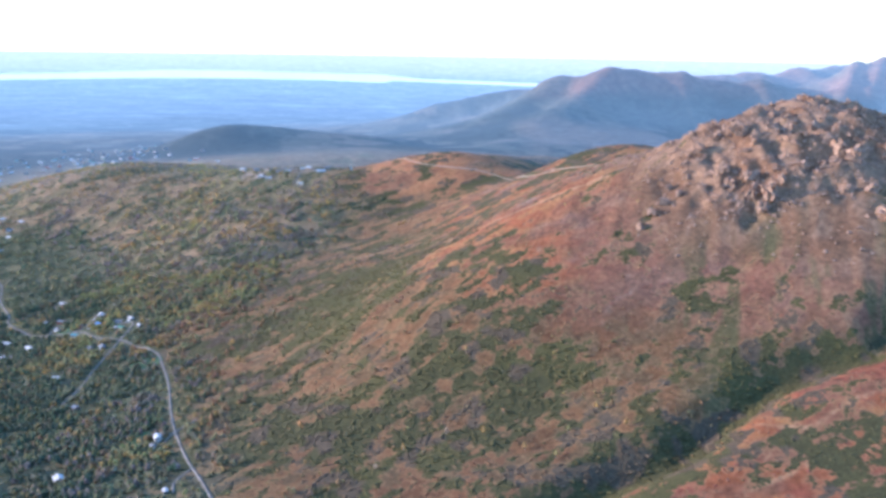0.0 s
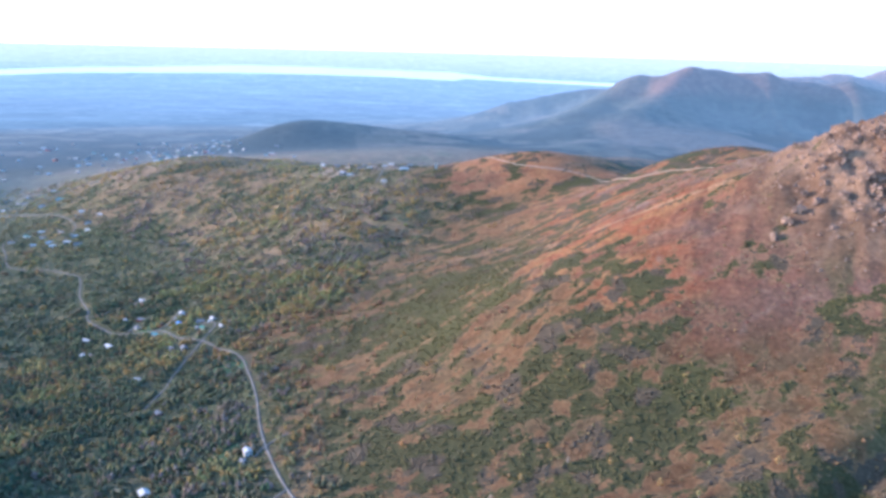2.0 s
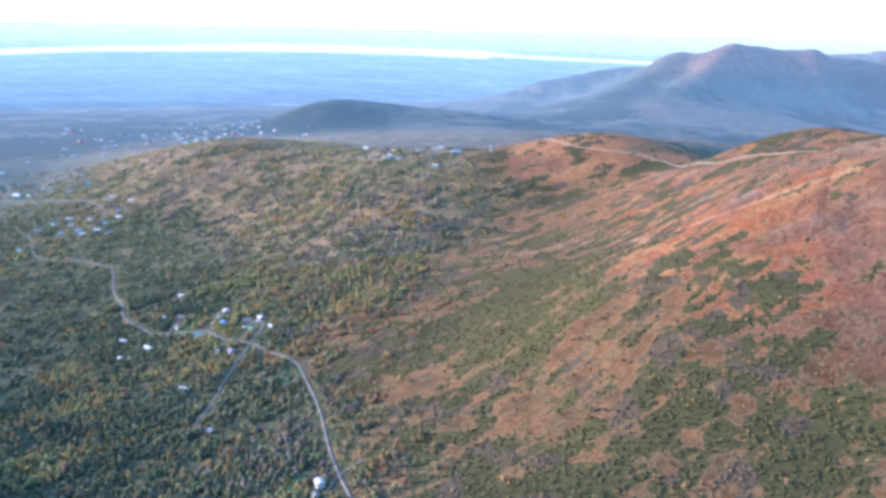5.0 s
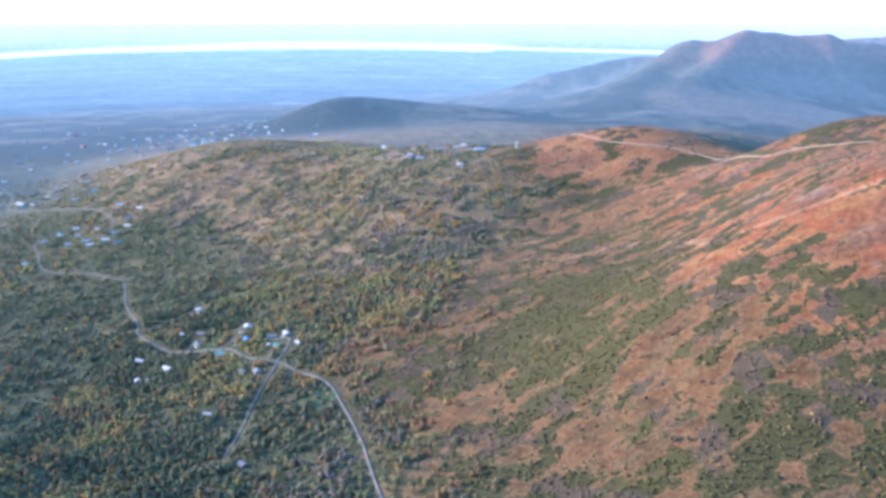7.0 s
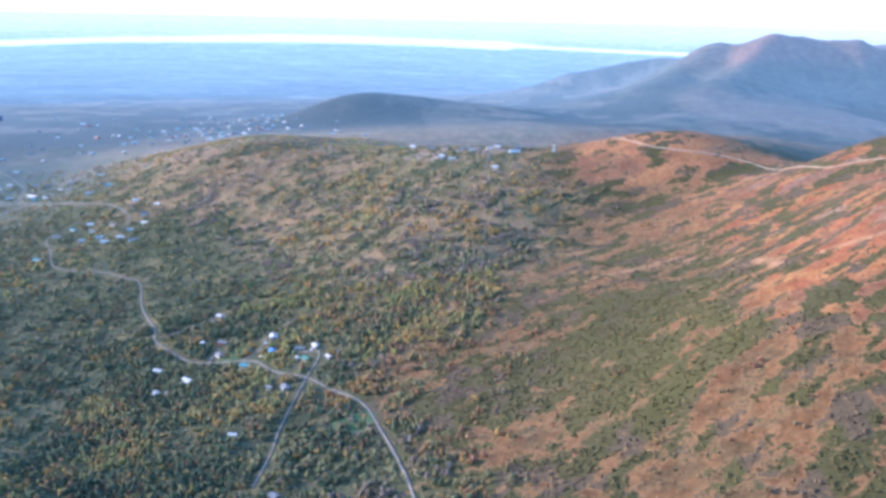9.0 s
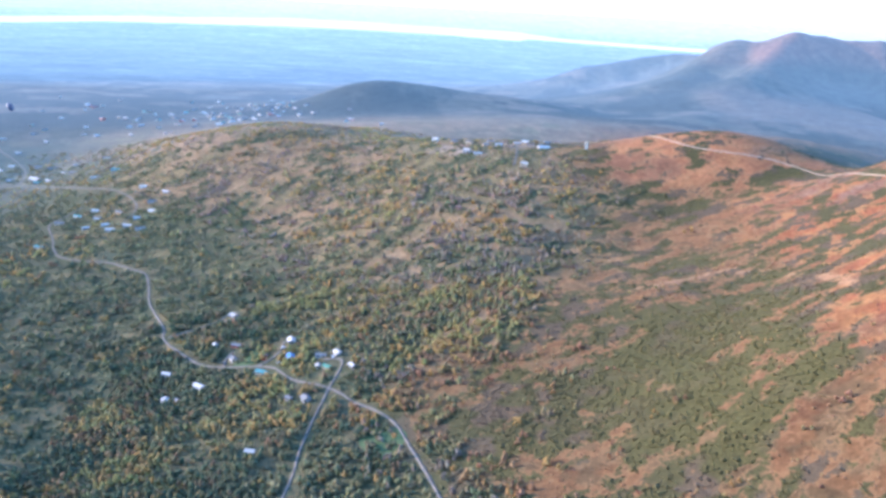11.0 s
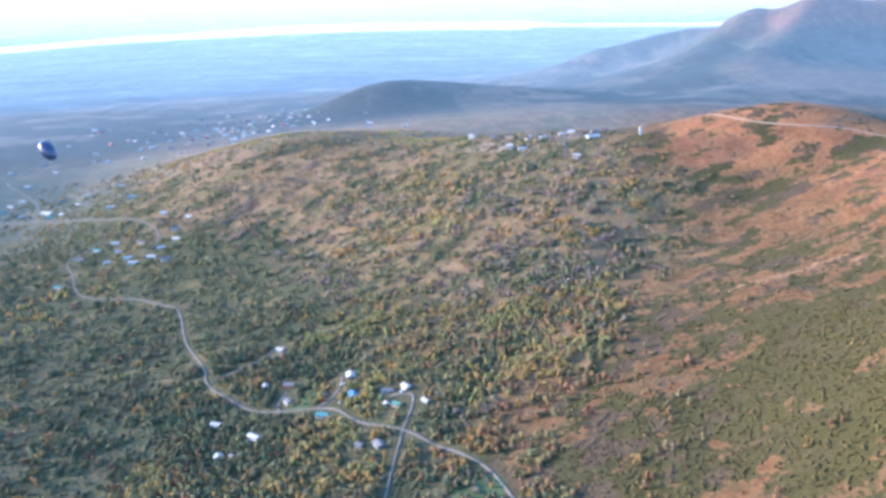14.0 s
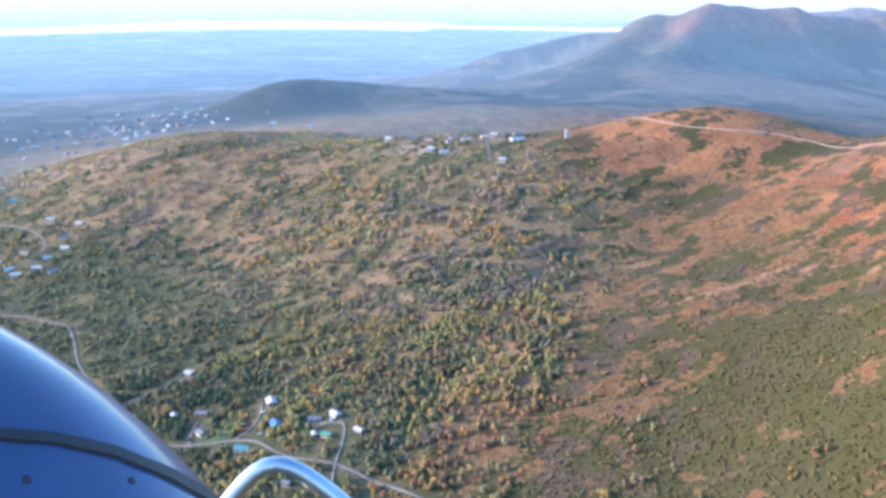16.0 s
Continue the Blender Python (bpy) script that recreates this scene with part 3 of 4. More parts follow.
def off_roads(x, y, gap):
    ok = np.ones(len(x), bool)
    for line in EVERY_ROAD:
        ok &= line_gap(x, y, line) > gap
    for hx, hy, hw in YARDS:
        ok &= np.hypot(x - hx, y - hy) > hw
    return ok


def pick(options, odds, n, jitter=0.18):
    odds = np.array(odds, float)
    c = np.array(options)[rng.choice(len(options), n, p=odds / odds.sum())]
    return c * rng.uniform(1 - jitter, 1 + jitter, (n, 1)) * rng.uniform(0.92, 1.08, (n, 3))


# ---- where houses stand: x, y, width, length, storeys, turn, wall, roof ----
VALLEY_HOUSES = [
    (-195, 886, 9, 13, 1, 12, "grey", "pale"), (-190, 854, 8, 11, 1, 20, "white", "blue"), (-211, 835, 8, 13, 1, 70, "tan", "teal"),
    (-149, 844, 7, 10, 1, 30, "white", "pale"), (-163, 845, 6, 12, 1, 85, "grey", "grey"), (-163, 827, 4, 6, 1, 10, "white", "pale"),
    (-155, 823, 6, 9, 1, 60, "tan", "green"), (-134, 819, 4, 9, 1, 40, "grey", "pale"), (-165, 777, 8, 12, 1, 25, "grey", "grey"),
    (-179, 781, 5, 7, 1, 60, "grey", "grey"), (-267, 903, 5, 7, 1, 15, "white", "pale"), (-246, 897, 7, 12, 1, 75, "red", "grey"),
    (-243, 871, 7, 10, 1, 35, "white", "grey"), (-297, 857, 6, 11, 1, 70, "grey", "pale"), (-261, 826, 7, 14, 1, 50, "white", "pale"),
    (-283, 805, 7, 8, 1, 10, "white", "pale"),
]
VALLEY_SHEDS = [
    (-272, 802, 4, 6, 1, 50, "white", "grey"), (-265, 965, 6, 9, 1, 60, "grey", "pale"), (-213, 865, 3, 4, 1, 0, "red", "brown"),
    (-42, 480, 7, 9, 2, 25, "white", "pale"), (-43, 467, 5, 6, 1, 25, "white", "grey"), (-106, 436, 9, 11, 1, 30, "grey", "pale"),
    (-192, 702, 6, 9, 1, 80, "grey", "pale"), (-141, 596, 7, 9, 1, 40, "brown", "grey"), (-16, 382, 4, 6, 1, 20, "white", "pale"),
]
VILLAGE_PLACES = [(-719, 1557), (-614, 1585), (-558, 1470), (-443, 1340), (-456, 1322), (-484, 1371), (-497, 1310), (-466, 1287), (-473, 1271), (-557, 1321),
                  (-506, 1281), (-577, 1309), (-685, 1527), (-717, 1615), (-803, 1656), (-813, 1636), (-815, 1610), (-827, 1734), (-652, 1541), (-588, 1462),
                  (-749, 1637), (-671, 1555), (-769, 1576), (-703, 1530), (-449, 1298)]
VILLAGE_EDGE = [(-452, 1258), (-535, 1326), (-524, 1304), (-531, 1280), (-494, 1266), (-576, 1241), (-910, 1853), (-875, 1907), (-816, 1827), (-869, 1943), (-798, 1973)]
RIDGE_PLACES = [(-82, 1390, "white"), (-56, 1367, "grey"), (-36, 1353, "cream"), (-27, 1275, "cream"), (-40, 1288, "grey"), (-8, 1346, "white"),
                (9, 1337, "cream"), (26, 1322, "tan"), (36, 1318, "tan"), (66, 1336, "white"), (84, 1369, "cream"), (57, 1287, "white"),
                (28, 1216, "cream"), (-15, 1323, "tan"), (42, 1307, "tan"), (2, 1316, "grey")]
FAR_PLACES = [(-451, 2265), (-430, 2308), (-407, 2337), (-470, 2223), (-492, 2200), (-508, 2121), (-566, 2070), (-600, 2053), (-613, 1972),
              (-690, 1984), (-711, 1973), (-805, 2081), (-947, 2363), (-738, 1868), (-674, 1607), (-264, 1984), (-510, 1999), (-563, 1921),
              (-480, 2086), (-441, 2148), (-408, 2224), (-374, 2224), (-520, 1941), (-912, 2314), (-900, 2336), (-758, 2089), (-730, 2093), (-623, 2042)]
YARDS = [(h[0], h[1], 0.55 * h[3] + 2) for h in VALLEY_HOUSES + VALLEY_SHEDS]
YARDS += [(p[0], p[1], 7.5) for p in VILLAGE_PLACES + VILLAGE_EDGE] + [(p[0], p[1], 7) for p in RIDGE_PLACES] + [(p[0], p[1], 10) for p in FAR_PLACES]

GOLD, LIME, BARE, OLIVE_LEAF, SPRUCE, RUST = (0.43, 0.27, 0.09), (0.34, 0.29, 0.105), (0.34, 0.25, 0.16), (0.26, 0.225, 0.105), (0.165, 0.17, 0.09), (0.34, 0.2, 0.1)

# stands of one kind: the line that they follow, their reach, their colours
GREYBARK = (0.27, 0.205, 0.16)
STANDS = [
    ([(-519, 1469), (-487, 1528), (-452, 1588), (-384, 1546)], 34, [GOLD, LIME]), ([(-376, 1304), (-341, 1347), (-289, 1378)], 26, [GREYBARK]),
    ([(-270, 1224), (-233, 1237), (-196, 1267), (-199, 1321)], 24, [GREYBARK, BARE]), ([(-346, 1420), (-303, 1491), (-237, 1448), (-229, 1353)], 42, [RUST, BARE, GOLD]),
    ([(-237, 970), (-197, 969), (-168, 968)], 12, [LIME]), ([(-119, 998), (-73, 1014), (-20, 997), (32, 958)], 30, [GREYBARK, BARE, OLIVE_LEAF]),
    ([(-59, 1077), (-31, 1087), (7, 1046)], 16, [GOLD, GOLD, BARE]), ([(-450, 1250), (-400, 1180), (-330, 1090)], 60, [SPRUCE, OLIVE_LEAF]),
    ([(-145, 850), (-81, 880), (-15, 897)], 20, [OLIVE_LEAF, RUST, SPRUCE]), ([(-120, 745), (-75, 760), (-60, 820)], 18, [GOLD, RUST]),
]


def in_view(x, y):
    return np.abs(np.degrees(np.arctan2(x - 60, y + 150))) < 40


# birch woods of the valley and its slopes, in clumps of one colour
n = 21000
bx, by = rng.uniform(-800, 190, n), rng.uniform(330, 1720, n)
bx[:5000], by[:5000] = rng.uniform(-340, 20, 5000), rng.uniform(400, 980, 5000)      # the valley floor is the thickest
bz = height(bx, by)
wood, tundra, rock, olive, mat = cover_fields(bx, by, bz)
thick = 0.45 + 0.55 * smooth((waves(bx, by, 70, 51) + 0.25) / 0.35)
keep = (rng.uniform(0, 1, n) < np.maximum(wood, 0.03 * (1 - tundra)) * thick) & in_view(bx, by)
keep &= ~((np.abs(bx) < 130) & (by > 1235) & (by < 1420) & (rng.uniform(0, 1, n) < 0.7))
bx, by, bz, wood = bx[keep], by[keep], bz[keep], wood[keep]
n = len(bx)
mood = waves(bx, by, 75, 52, 3) + rng.normal(0, 0.12, n)
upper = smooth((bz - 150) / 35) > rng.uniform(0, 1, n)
# valley-floor leaves tinted darker and cooler, standing in for shade and haze there
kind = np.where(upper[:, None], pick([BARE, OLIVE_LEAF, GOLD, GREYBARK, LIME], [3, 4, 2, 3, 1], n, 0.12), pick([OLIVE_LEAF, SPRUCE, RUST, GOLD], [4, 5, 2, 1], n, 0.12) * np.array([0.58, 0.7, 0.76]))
for low, high, lot, odds in ((0.12, 0.3, [GOLD, RUST, OLIVE_LEAF], [1, 1, 3]), (0.3, 9, [LIME, GOLD], [3, 2]), (-9, -0.34, [SPRUCE, OLIVE_LEAF], [1, 2]), (-0.3, -0.12, [GREYBARK, BARE], [3, 1])):
    stand = (mood > low) & (mood < high) & (upper | (GREYBARK not in lot))
    kind[stand] = pick(lot, odds, int(stand.sum()), 0.12)
for line, reach, lot in STANDS:
    stand = (line_gap(bx, by, line) < reach) & (rng.uniform(0, 1, n) < 0.85)
    kind[stand] = pick(lot, [1] * len(lot), int(stand.sum()), 0.12)
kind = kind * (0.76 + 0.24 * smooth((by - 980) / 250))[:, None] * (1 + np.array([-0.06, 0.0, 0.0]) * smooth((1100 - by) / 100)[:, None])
alone = wood < 0.4                                                 # those out on the slope keep their leaves
kind[alone] = pick([GOLD, RUST, OLIVE_LEAF], [1, 2, 3], int(alone.sum())) * 0.75
each = rng.integers(1, 6, n)
own = np.repeat(np.arange(n), each)
tx, ty = bx[own] + rng.normal(0, 3.6, len(own)), by[own] + rng.normal(0, 3.6, len(own))
keep = off_roads(tx, ty, 5.5)
tx, ty, own = tx[keep], ty[keep], own[keep]
n = len(tx)
tall = rng.uniform(2.6, 5.4, n) * (1 - 0.35 * smooth((ty - 1150) / 300)) * (0.8 + 0.2 * smooth((80 - tx) / 60))
wide = tall * rng.uniform(0.5, 0.8, n)
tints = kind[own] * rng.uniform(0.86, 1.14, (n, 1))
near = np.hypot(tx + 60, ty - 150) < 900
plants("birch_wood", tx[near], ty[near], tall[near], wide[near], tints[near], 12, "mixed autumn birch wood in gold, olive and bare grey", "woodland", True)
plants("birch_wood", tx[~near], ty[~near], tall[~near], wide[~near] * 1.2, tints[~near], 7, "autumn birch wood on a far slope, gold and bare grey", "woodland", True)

# low growth under and between the birches
n = 22000
ux, uy = rng.uniform(-700, 170, n), rng.uniform(340, 1500, n)
fields = cover_fields(ux, uy, height(ux, uy))
keep = (rng.uniform(0, 1, n) < fields[0] * 0.85 * smooth((fields[4] - 0.4) / 0.1)) & off_roads(ux, uy, 3.5) & in_view(ux, uy)
ux, uy, shade = ux[keep], uy[keep], mat_colour(ux, uy, fields[0], fields[1], fields[3])[keep]
n = len(ux)
plants("undergrowth", ux, uy, rng.uniform(0.8, 1.9, n), rng.uniform(2.4, 5.5, n), shade * rng.uniform(1.1, 2.0, (n, 1)), 4,
       "dark willow and alder undergrowth between birches", "undergrowth")

# shrub mats on the open slopes: close-set rounded bushes where the ground is grown over
n = 36000
sx, sy = rng.uniform(-130, 560, n), rng.uniform(255, 1290, n)
sx[:16000], sy[:16000] = rng.uniform(-60, 420, 16000), rng.uniform(300, 800, 16000)
wood, tundra, rock, olive, mat = cover_fields(sx, sy, height(sx, sy))
mat = mat + 0.12 * waves(sx, sy, 7, 73, 2)
keep = (rng.uniform(0, 1, n) < (1 - wood) * (1 - 0.85 * rock) * (smooth((mat - 0.5) / 0.08) + 0.012)) & off_roads(sx, sy, 3) & (np.hypot(sx - 120, sy + 220) < 1600)
shade = mat_colour(sx, sy, wood, tundra, olive)
sx, sy, tundra, olive, shade, mat = sx[keep], sy[keep], tundra[keep], olive[keep], shade[keep], mat[keep]
n = len(sx)
tall = rng.uniform(0.35, 0.85, n) * (1 - 0.3 * tundra) * (1 - 0.3 * olive) * (0.7 + 0.5 * smooth((mat - 0.5) / 0.3))
wide = rng.uniform(1.4, 3.4, n) * (1 - 0.25 * tundra)
plants("alder_scrub", sx, sy, tall, wide, shade * rng.uniform(1.0, 1.6, (n, 1)), 4, "low dark olive alder scrub in patches on dry grass", "scrub")

# small golden willows and birches scattered over the lower slope
n = 2600
sx, sy = rng.uniform(-40, 420, n), rng.uniform(290, 900, n)
wood, tundra, rock, olive, mat = cover_fields(sx, sy, height(sx, sy))
keep = (rng.uniform(0, 1, n) < (1 - wood) * (1 - rock) * (1 - 0.8 * tundra) * smooth((waves(sx, sy, 60, 74, 2) + 0.1) / 0.3) * 0.6) & off_roads(sx, sy, 3)
sx, sy = sx[keep], sy[keep]
n = len(sx)
plants("golden_willow", sx, sy, rng.uniform(1.2, 2.8, n), rng.uniform(1.2, 2.4, n), pick([(0.3, 0.22, 0.075), (0.33, 0.2, 0.08), (0.2, 0.15, 0.06)], [2, 2, 3], n), 6,
       "scattered small golden willows on the lower slope", "bushes", True)

# tufts of dry grass and dwarf birch between the scrub
n = 22000
sx, sy = rng.uniform(-110, 480, n), rng.uniform(255, 1100, n)
wood, tundra, rock, olive, mat = cover_fields(sx, sy, height(sx, sy))
keep = (rng.uniform(0, 1, n) < (1 - wood) * (1 - rock) * smooth((0.52 - mat) / 0.06) * 0.8) & off_roads(sx, sy, 2.5)
sx, sy, tundra = sx[keep], sy[keep], tundra[keep]
n = len(sx)
tints = pick([(0.2, 0.125, 0.06), (0.15, 0.075, 0.045), (0.24, 0.15, 0.075), (0.11, 0.075, 0.04)], [4, 3, 2, 2], n)
redder = rng.uniform(0, 1, n) < tundra * 0.7
tints[redder] = pick([(0.215, 0.08, 0.048), (0.18, 0.07, 0.044), (0.24, 0.14, 0.08)], [4, 3, 2], int(redder.sum()))
plants("dwarf_birch", sx, sy, rng.uniform(0.3, 0.8, n), rng.uniform(0.9, 2.6, n), tints, 2, "russet dwarf birch and dry grass tufts", "tundra plants")

# ---- single trees along the road and on the open slope ----


def part(name, bm, mat, parent, label=""):
    """Links a bmesh as one mesh object under a thing or a part."""
    me = bpy.data.meshes.new(name)
    bm.to_mesh(me)
    bm.free()
    me.materials.append(mat)
    ob = new(name, me)
    ob.parent = parent
    if label:
        tagged(ob, label)
    return ob


def thing(name, m, label, category, group=""):
    ob = new(name)
    ob.empty_display_size = 0.5
    ob.matrix_world = m
    return tagged(ob, label, category, group)


def tube(bm, a, b, ra, rb, sides=6):
    """A tapered limb from a to b."""
    a, b = Vector(a), Vector(b)
    q = (b - a).to_track_quat("Z", "Y")
    rows = []
    for p, r in ((a, ra), (b, rb)):
        rows.append([bm.verts.new(p + q @ Vector((math.cos(k * 2 * math.pi / sides) * r, math.sin(k * 2 * math.pi / sides) * r, 0))) for k in range(sides)])
    for k in range(sides):
        bm.faces.new((rows[0][k], rows[0][(k + 1) % sides], rows[1][(k + 1) % sides], rows[1][k]))
    bm.faces.new(rows[1])


def birch(tall, tint, label, seed):
    dice = np.random.default_rng(seed)
    tree = thing("birch_tree", Matrix(), label, "tree", "single birches")
    bm = bmesh.new()
    tube(bm, (0, 0, -0.5), (0.1, 0, tall * 0.5), 0.17, 0.1)
    tube(bm, (0.1, 0, tall * 0.5), (0, 0.12, tall * 0.92), 0.1, 0.03)
    for k in range(6):
        h, a = tall * (0.3 + 0.09 * k), k * 2.4
        tube(bm, (0.05, 0, h), (math.cos(a) * tall * 0.2, math.sin(a) * tall * 0.2, h + tall * 0.14), 0.05, 0.015, 4)
    part("trunk", bm, BARK, tree, "pale birch trunk and limbs")
    count = 46
    k = dice.uniform(0, 1, count)
    a, d = dice.uniform(0, 6.28, count), np.sqrt(dice.uniform(0, 1, count)) * np.sin(np.clip(0.25 + 0.75 * k, 0, 1) * 2.75 + 0.25) * tall * 0.3
    centres = np.stack([np.cos(a) * d, np.sin(a) * d, tall * (0.25 + 0.72 * k)], -1)
    size = tall * dice.uniform(0.055, 0.12, (count, 1)) * np.array([[1, 1, 0.9]])
    co, faces = clumps(centres, size, 0.4)
    me = mesh_from("crown", co, faces)
    me.materials.append(LEAF)
    paint(me, "tint", np.repeat(np.array(tint)[None] * dice.uniform(0.8, 1.2, (count, 1)), 6, 0))
    crown = new("crown", me)
    crown.parent = tree
    return tree


KINDS = [birch(5.5, GOLD, "golden autumn birch tree with pale trunk", 1), birch(4.6, LIME, "yellow-green birch tree with pale trunk", 2),
         birch(4.2, RUST, "russet autumn birch tree with pale trunk", 3), birch(5.0, BARE, "nearly bare grey birch tree", 4)]
TREE_PLACES = [(-70, 704), (-66, 694), (-72, 680), (-60, 657), (-52, 640), (-78, 738), (-100, 748), (-58, 593), (-100, 643), (-110, 660),
               (-121, 653), (-92, 632), (-30, 549), (-23, 500), (-54, 449), (-67, 547), (-10, 449), (11, 424), (230, 345), (262, 355),
               (299, 343), (319, 350), (206, 375), (181, 385), (150, 376), (248, 328), (171, 404), (223, 394), (285, 372), (130, 360)]
for k, (px, py) in enumerate(TREE_PLACES):
    z = float(height(px, py))
    m = Matrix.Translation((px, py, z)) @ pose(0, 0, 0, 0, 0, k * 67)
    kind = KINDS[(0, 1, 0, 2, 0, 3)[k % 6]]
    if k < 6 and (0, 1, 0, 2, 0, 3)[k % 6] not in [(0, 1, 0, 2, 0, 3)[q] for q in range(k)]:
        kind.matrix_world = m
    else:
        copy_thing(kind, m)

# ---- houses ----


def block(bm, x0, y0, z0, x1, y1, z1):
    v = [bm.verts.new((x, y, z)) for z in (z0, z1) for x, y in ((x0, y0), (x1, y0), (x1, y1), (x0, y1))]
    for f in ((3, 2, 1, 0), (4, 5, 6, 7), (0, 1, 5, 4), (1, 2, 6, 5), (2, 3, 7, 6), (3, 0, 4, 7)):
        bm.faces.new([v[k] for k in f])


def gable(bm, w, l, z0, rise, over, thick):
    """A pitched roof of two thick slabs along y."""
    half, run = w / 2 + over, l / 2 + over
    drop = rise * over / (w / 2)
    for s in (-1, 1):
        low, top = [], []
        for y in (-run, run):
            low += [bm.verts.new((s * half, y, z0 - drop)), bm.verts.new((0, y, z0 + rise))]
            top += [bm.verts.new((s * half, y, z0 - drop + thick)), bm.verts.new((0, y, z0 + rise + thick))]
        for f in ((low[0], low[1], low[3], low[2]), (top[0], top[2], top[3], top[1]), (low[0], low[2], top[2], top[0]),
                  (low[1], top[1], top[3], low[3]), (low[0], top[0], top[1], low[1]), (low[2], low[3], top[3], top[2])):
            bm.faces.new(f if s > 0 else f[::-1])


SCALE = {"valley houses": 0.72, "village houses": 0.7, "ridge houses": 0.7, "far houses": 0.62}


def house(x, y, w, l, storeys, turn, wall, roof, label, group, detail=2):
    w, l = w * SCALE[group], l * SCALE[group]
    z = min(float(height(x + dx, y + dy)) for dx in (-w / 2, w / 2) for dy in (-l / 2, l / 2))
    top = max(float(height(x + dx, y + dy)) for dx in (-w / 2, w / 2) for dy in (-l / 2, l / 2))
    ob = thing("house", Matrix.Translation((x, y, z)) @ pose(0, 0, 0, 0, 0, turn), label, "house", group)
    eave, rise = (top - z) * 0.3 + 2.3 * storeys, w * 0.22
    bm = bmesh.new()
    block(bm, -w / 2, -l / 2, -1.2, w / 2, l / 2, eave)
    for s in (-1, 1):
        a, b, c = [bm.verts.new(p) for p in ((-w / 2, s * l / 2, eave), (w / 2, s * l / 2, eave), (0, s * l / 2, eave + rise))]
        bm.faces.new((a, b, c) if s < 0 else (b, a, c))
    part("wall", bm, WALLS[wall], ob)
    bm = bmesh.new()
    gable(bm, w, l, eave, rise, 0.55, 0.22)
    part("roof", bm, ROOFS[roof], ob, roof + " pitched roof")
    if detail == 0:
        return ob
    if detail > 1:
        bm = bmesh.new()
        block(bm, w * 0.12, l * 0.18, eave, w * 0.12 + 0.8, l * 0.18 + 0.8, eave + rise + 0.9)
        part("chimney", bm, BRICK, ob)
        bm = bmesh.new()
        block(bm, -0.5, -l / 2 - 0.06, top - z, 0.5, -l / 2 - 0.003, top - z + 2.05)
        part("door", bm, BRICK, ob)
    base_z = eave - 2.5 * storeys
    for level in range(storeys):
        for k in (-0.27, 0.27):
            for s in ((-1, 1) if detail > 1 else (-1,)):
                bm = bmesh.new()
                block(bm, k * w - 0.6, s * (l / 2 + 0.04) - 0.035, base_z + 2.5 * level + 1.0, k * w + 0.6, s * (l / 2 + 0.04) + 0.035, base_z + 2.5 * level + 2.2)
                part("window", bm, GLASS, ob)
            bm = bmesh.new()
            block(bm, -w / 2 - 0.075, k * l - 0.7, base_z + 2.5 * level + 1.0, -w / 2 - 0.005, k * l + 0.7, base_z + 2.5 * level + 2.2)
            part("window", bm, GLASS, ob)
    return ob


WORDS = {"pale": "pale metal", "grey": "grey shingle", "blue": "bright blue metal", "teal": "teal metal", "brown": "brown shingle", "green": "green metal"}
for h in VALLEY_HOUSES:
    size = "two-storey" if h[4] > 1 else "low"
    house(*h, f"{size} {h[6]} house with {WORDS[h[7]]} roof among birches", "valley houses")
for h in VALLEY_SHEDS:
    size = "two-storey house" if h[4] > 1 else "small outbuilding"
    house(*h, f"{h[6]} {size} with {WORDS[h[7]]} roof by the gravel road", "valley houses", 1)
for k, (px, py) in enumerate(VILLAGE_PLACES + VILLAGE_EDGE):
    wall, roof = ("white", "grey", "tan", "white", "blue")[k * 7 % 5], ("pale", "pale", "grey", "teal", "pale", "pale", "grey")[k * 5 % 7]
    big = (14, 30) if k == 0 else (7 + k % 3, 12 + k * 3 % 7)
    house(px, py, *big, 1, 60 + k * 47 % 70, wall, roof, f"{wall} village house with {WORDS[roof]} roof below the slope", "village houses", 1)
for k, (px, py, wall) in enumerate(RIDGE_PLACES):
    roof = ("pale", "grey", "brown", "pale")[k % 4]
    big = (12, 20) if k == 11 else (8 + k % 3, 11 + k % 4)
    house(px, py, *big, 1 + (k % 4 == 0), 60 + k * 31 % 60, wall, roof, f"{wall} hilltop house with {WORDS[roof]} roof on the ridge", "ridge houses", 1)
for k, (px, py) in enumerate(FAR_PLACES):
    wall, roof = ("white", "grey", "white", "red")[k % 4], ("pale", "pale", "grey")[k % 3]
    house(px, py, 11 + k % 4, 16 + k % 6, 1, k * 53 % 180, wall, roof, f"distant {wall} building with {WORDS[roof]} roof on the lowland", "far houses", 0)
for k in range(96):
    if k < 62:                                                    # a small town at the foot of the far hill
        s = k / 61
        px, py = -640 + 190 * s + rng.normal(0, 55), 2130 + 480 * s + rng.normal(0, 130)
    else:
        a, r = radians(rng.uniform(-25, -4)), rng.uniform(1750, 3000)
        px, py = math.sin(a) * r, math.cos(a) * r
    if math.hypot(px + 250, py - 2560) > 200:
        wall, roof = ("white", "grey", "tan")[k % 3], ("pale", "grey", "pale", "teal", "grey")[k % 5]
        house(px, py, 9 + k % 4, 12 + k * 5 % 7, 1, k * 53 % 180, wall, roof, f"distant {wall} building with {WORDS[roof]} roof on the lowland", "far houses", 0)

# ---- parked cars ----


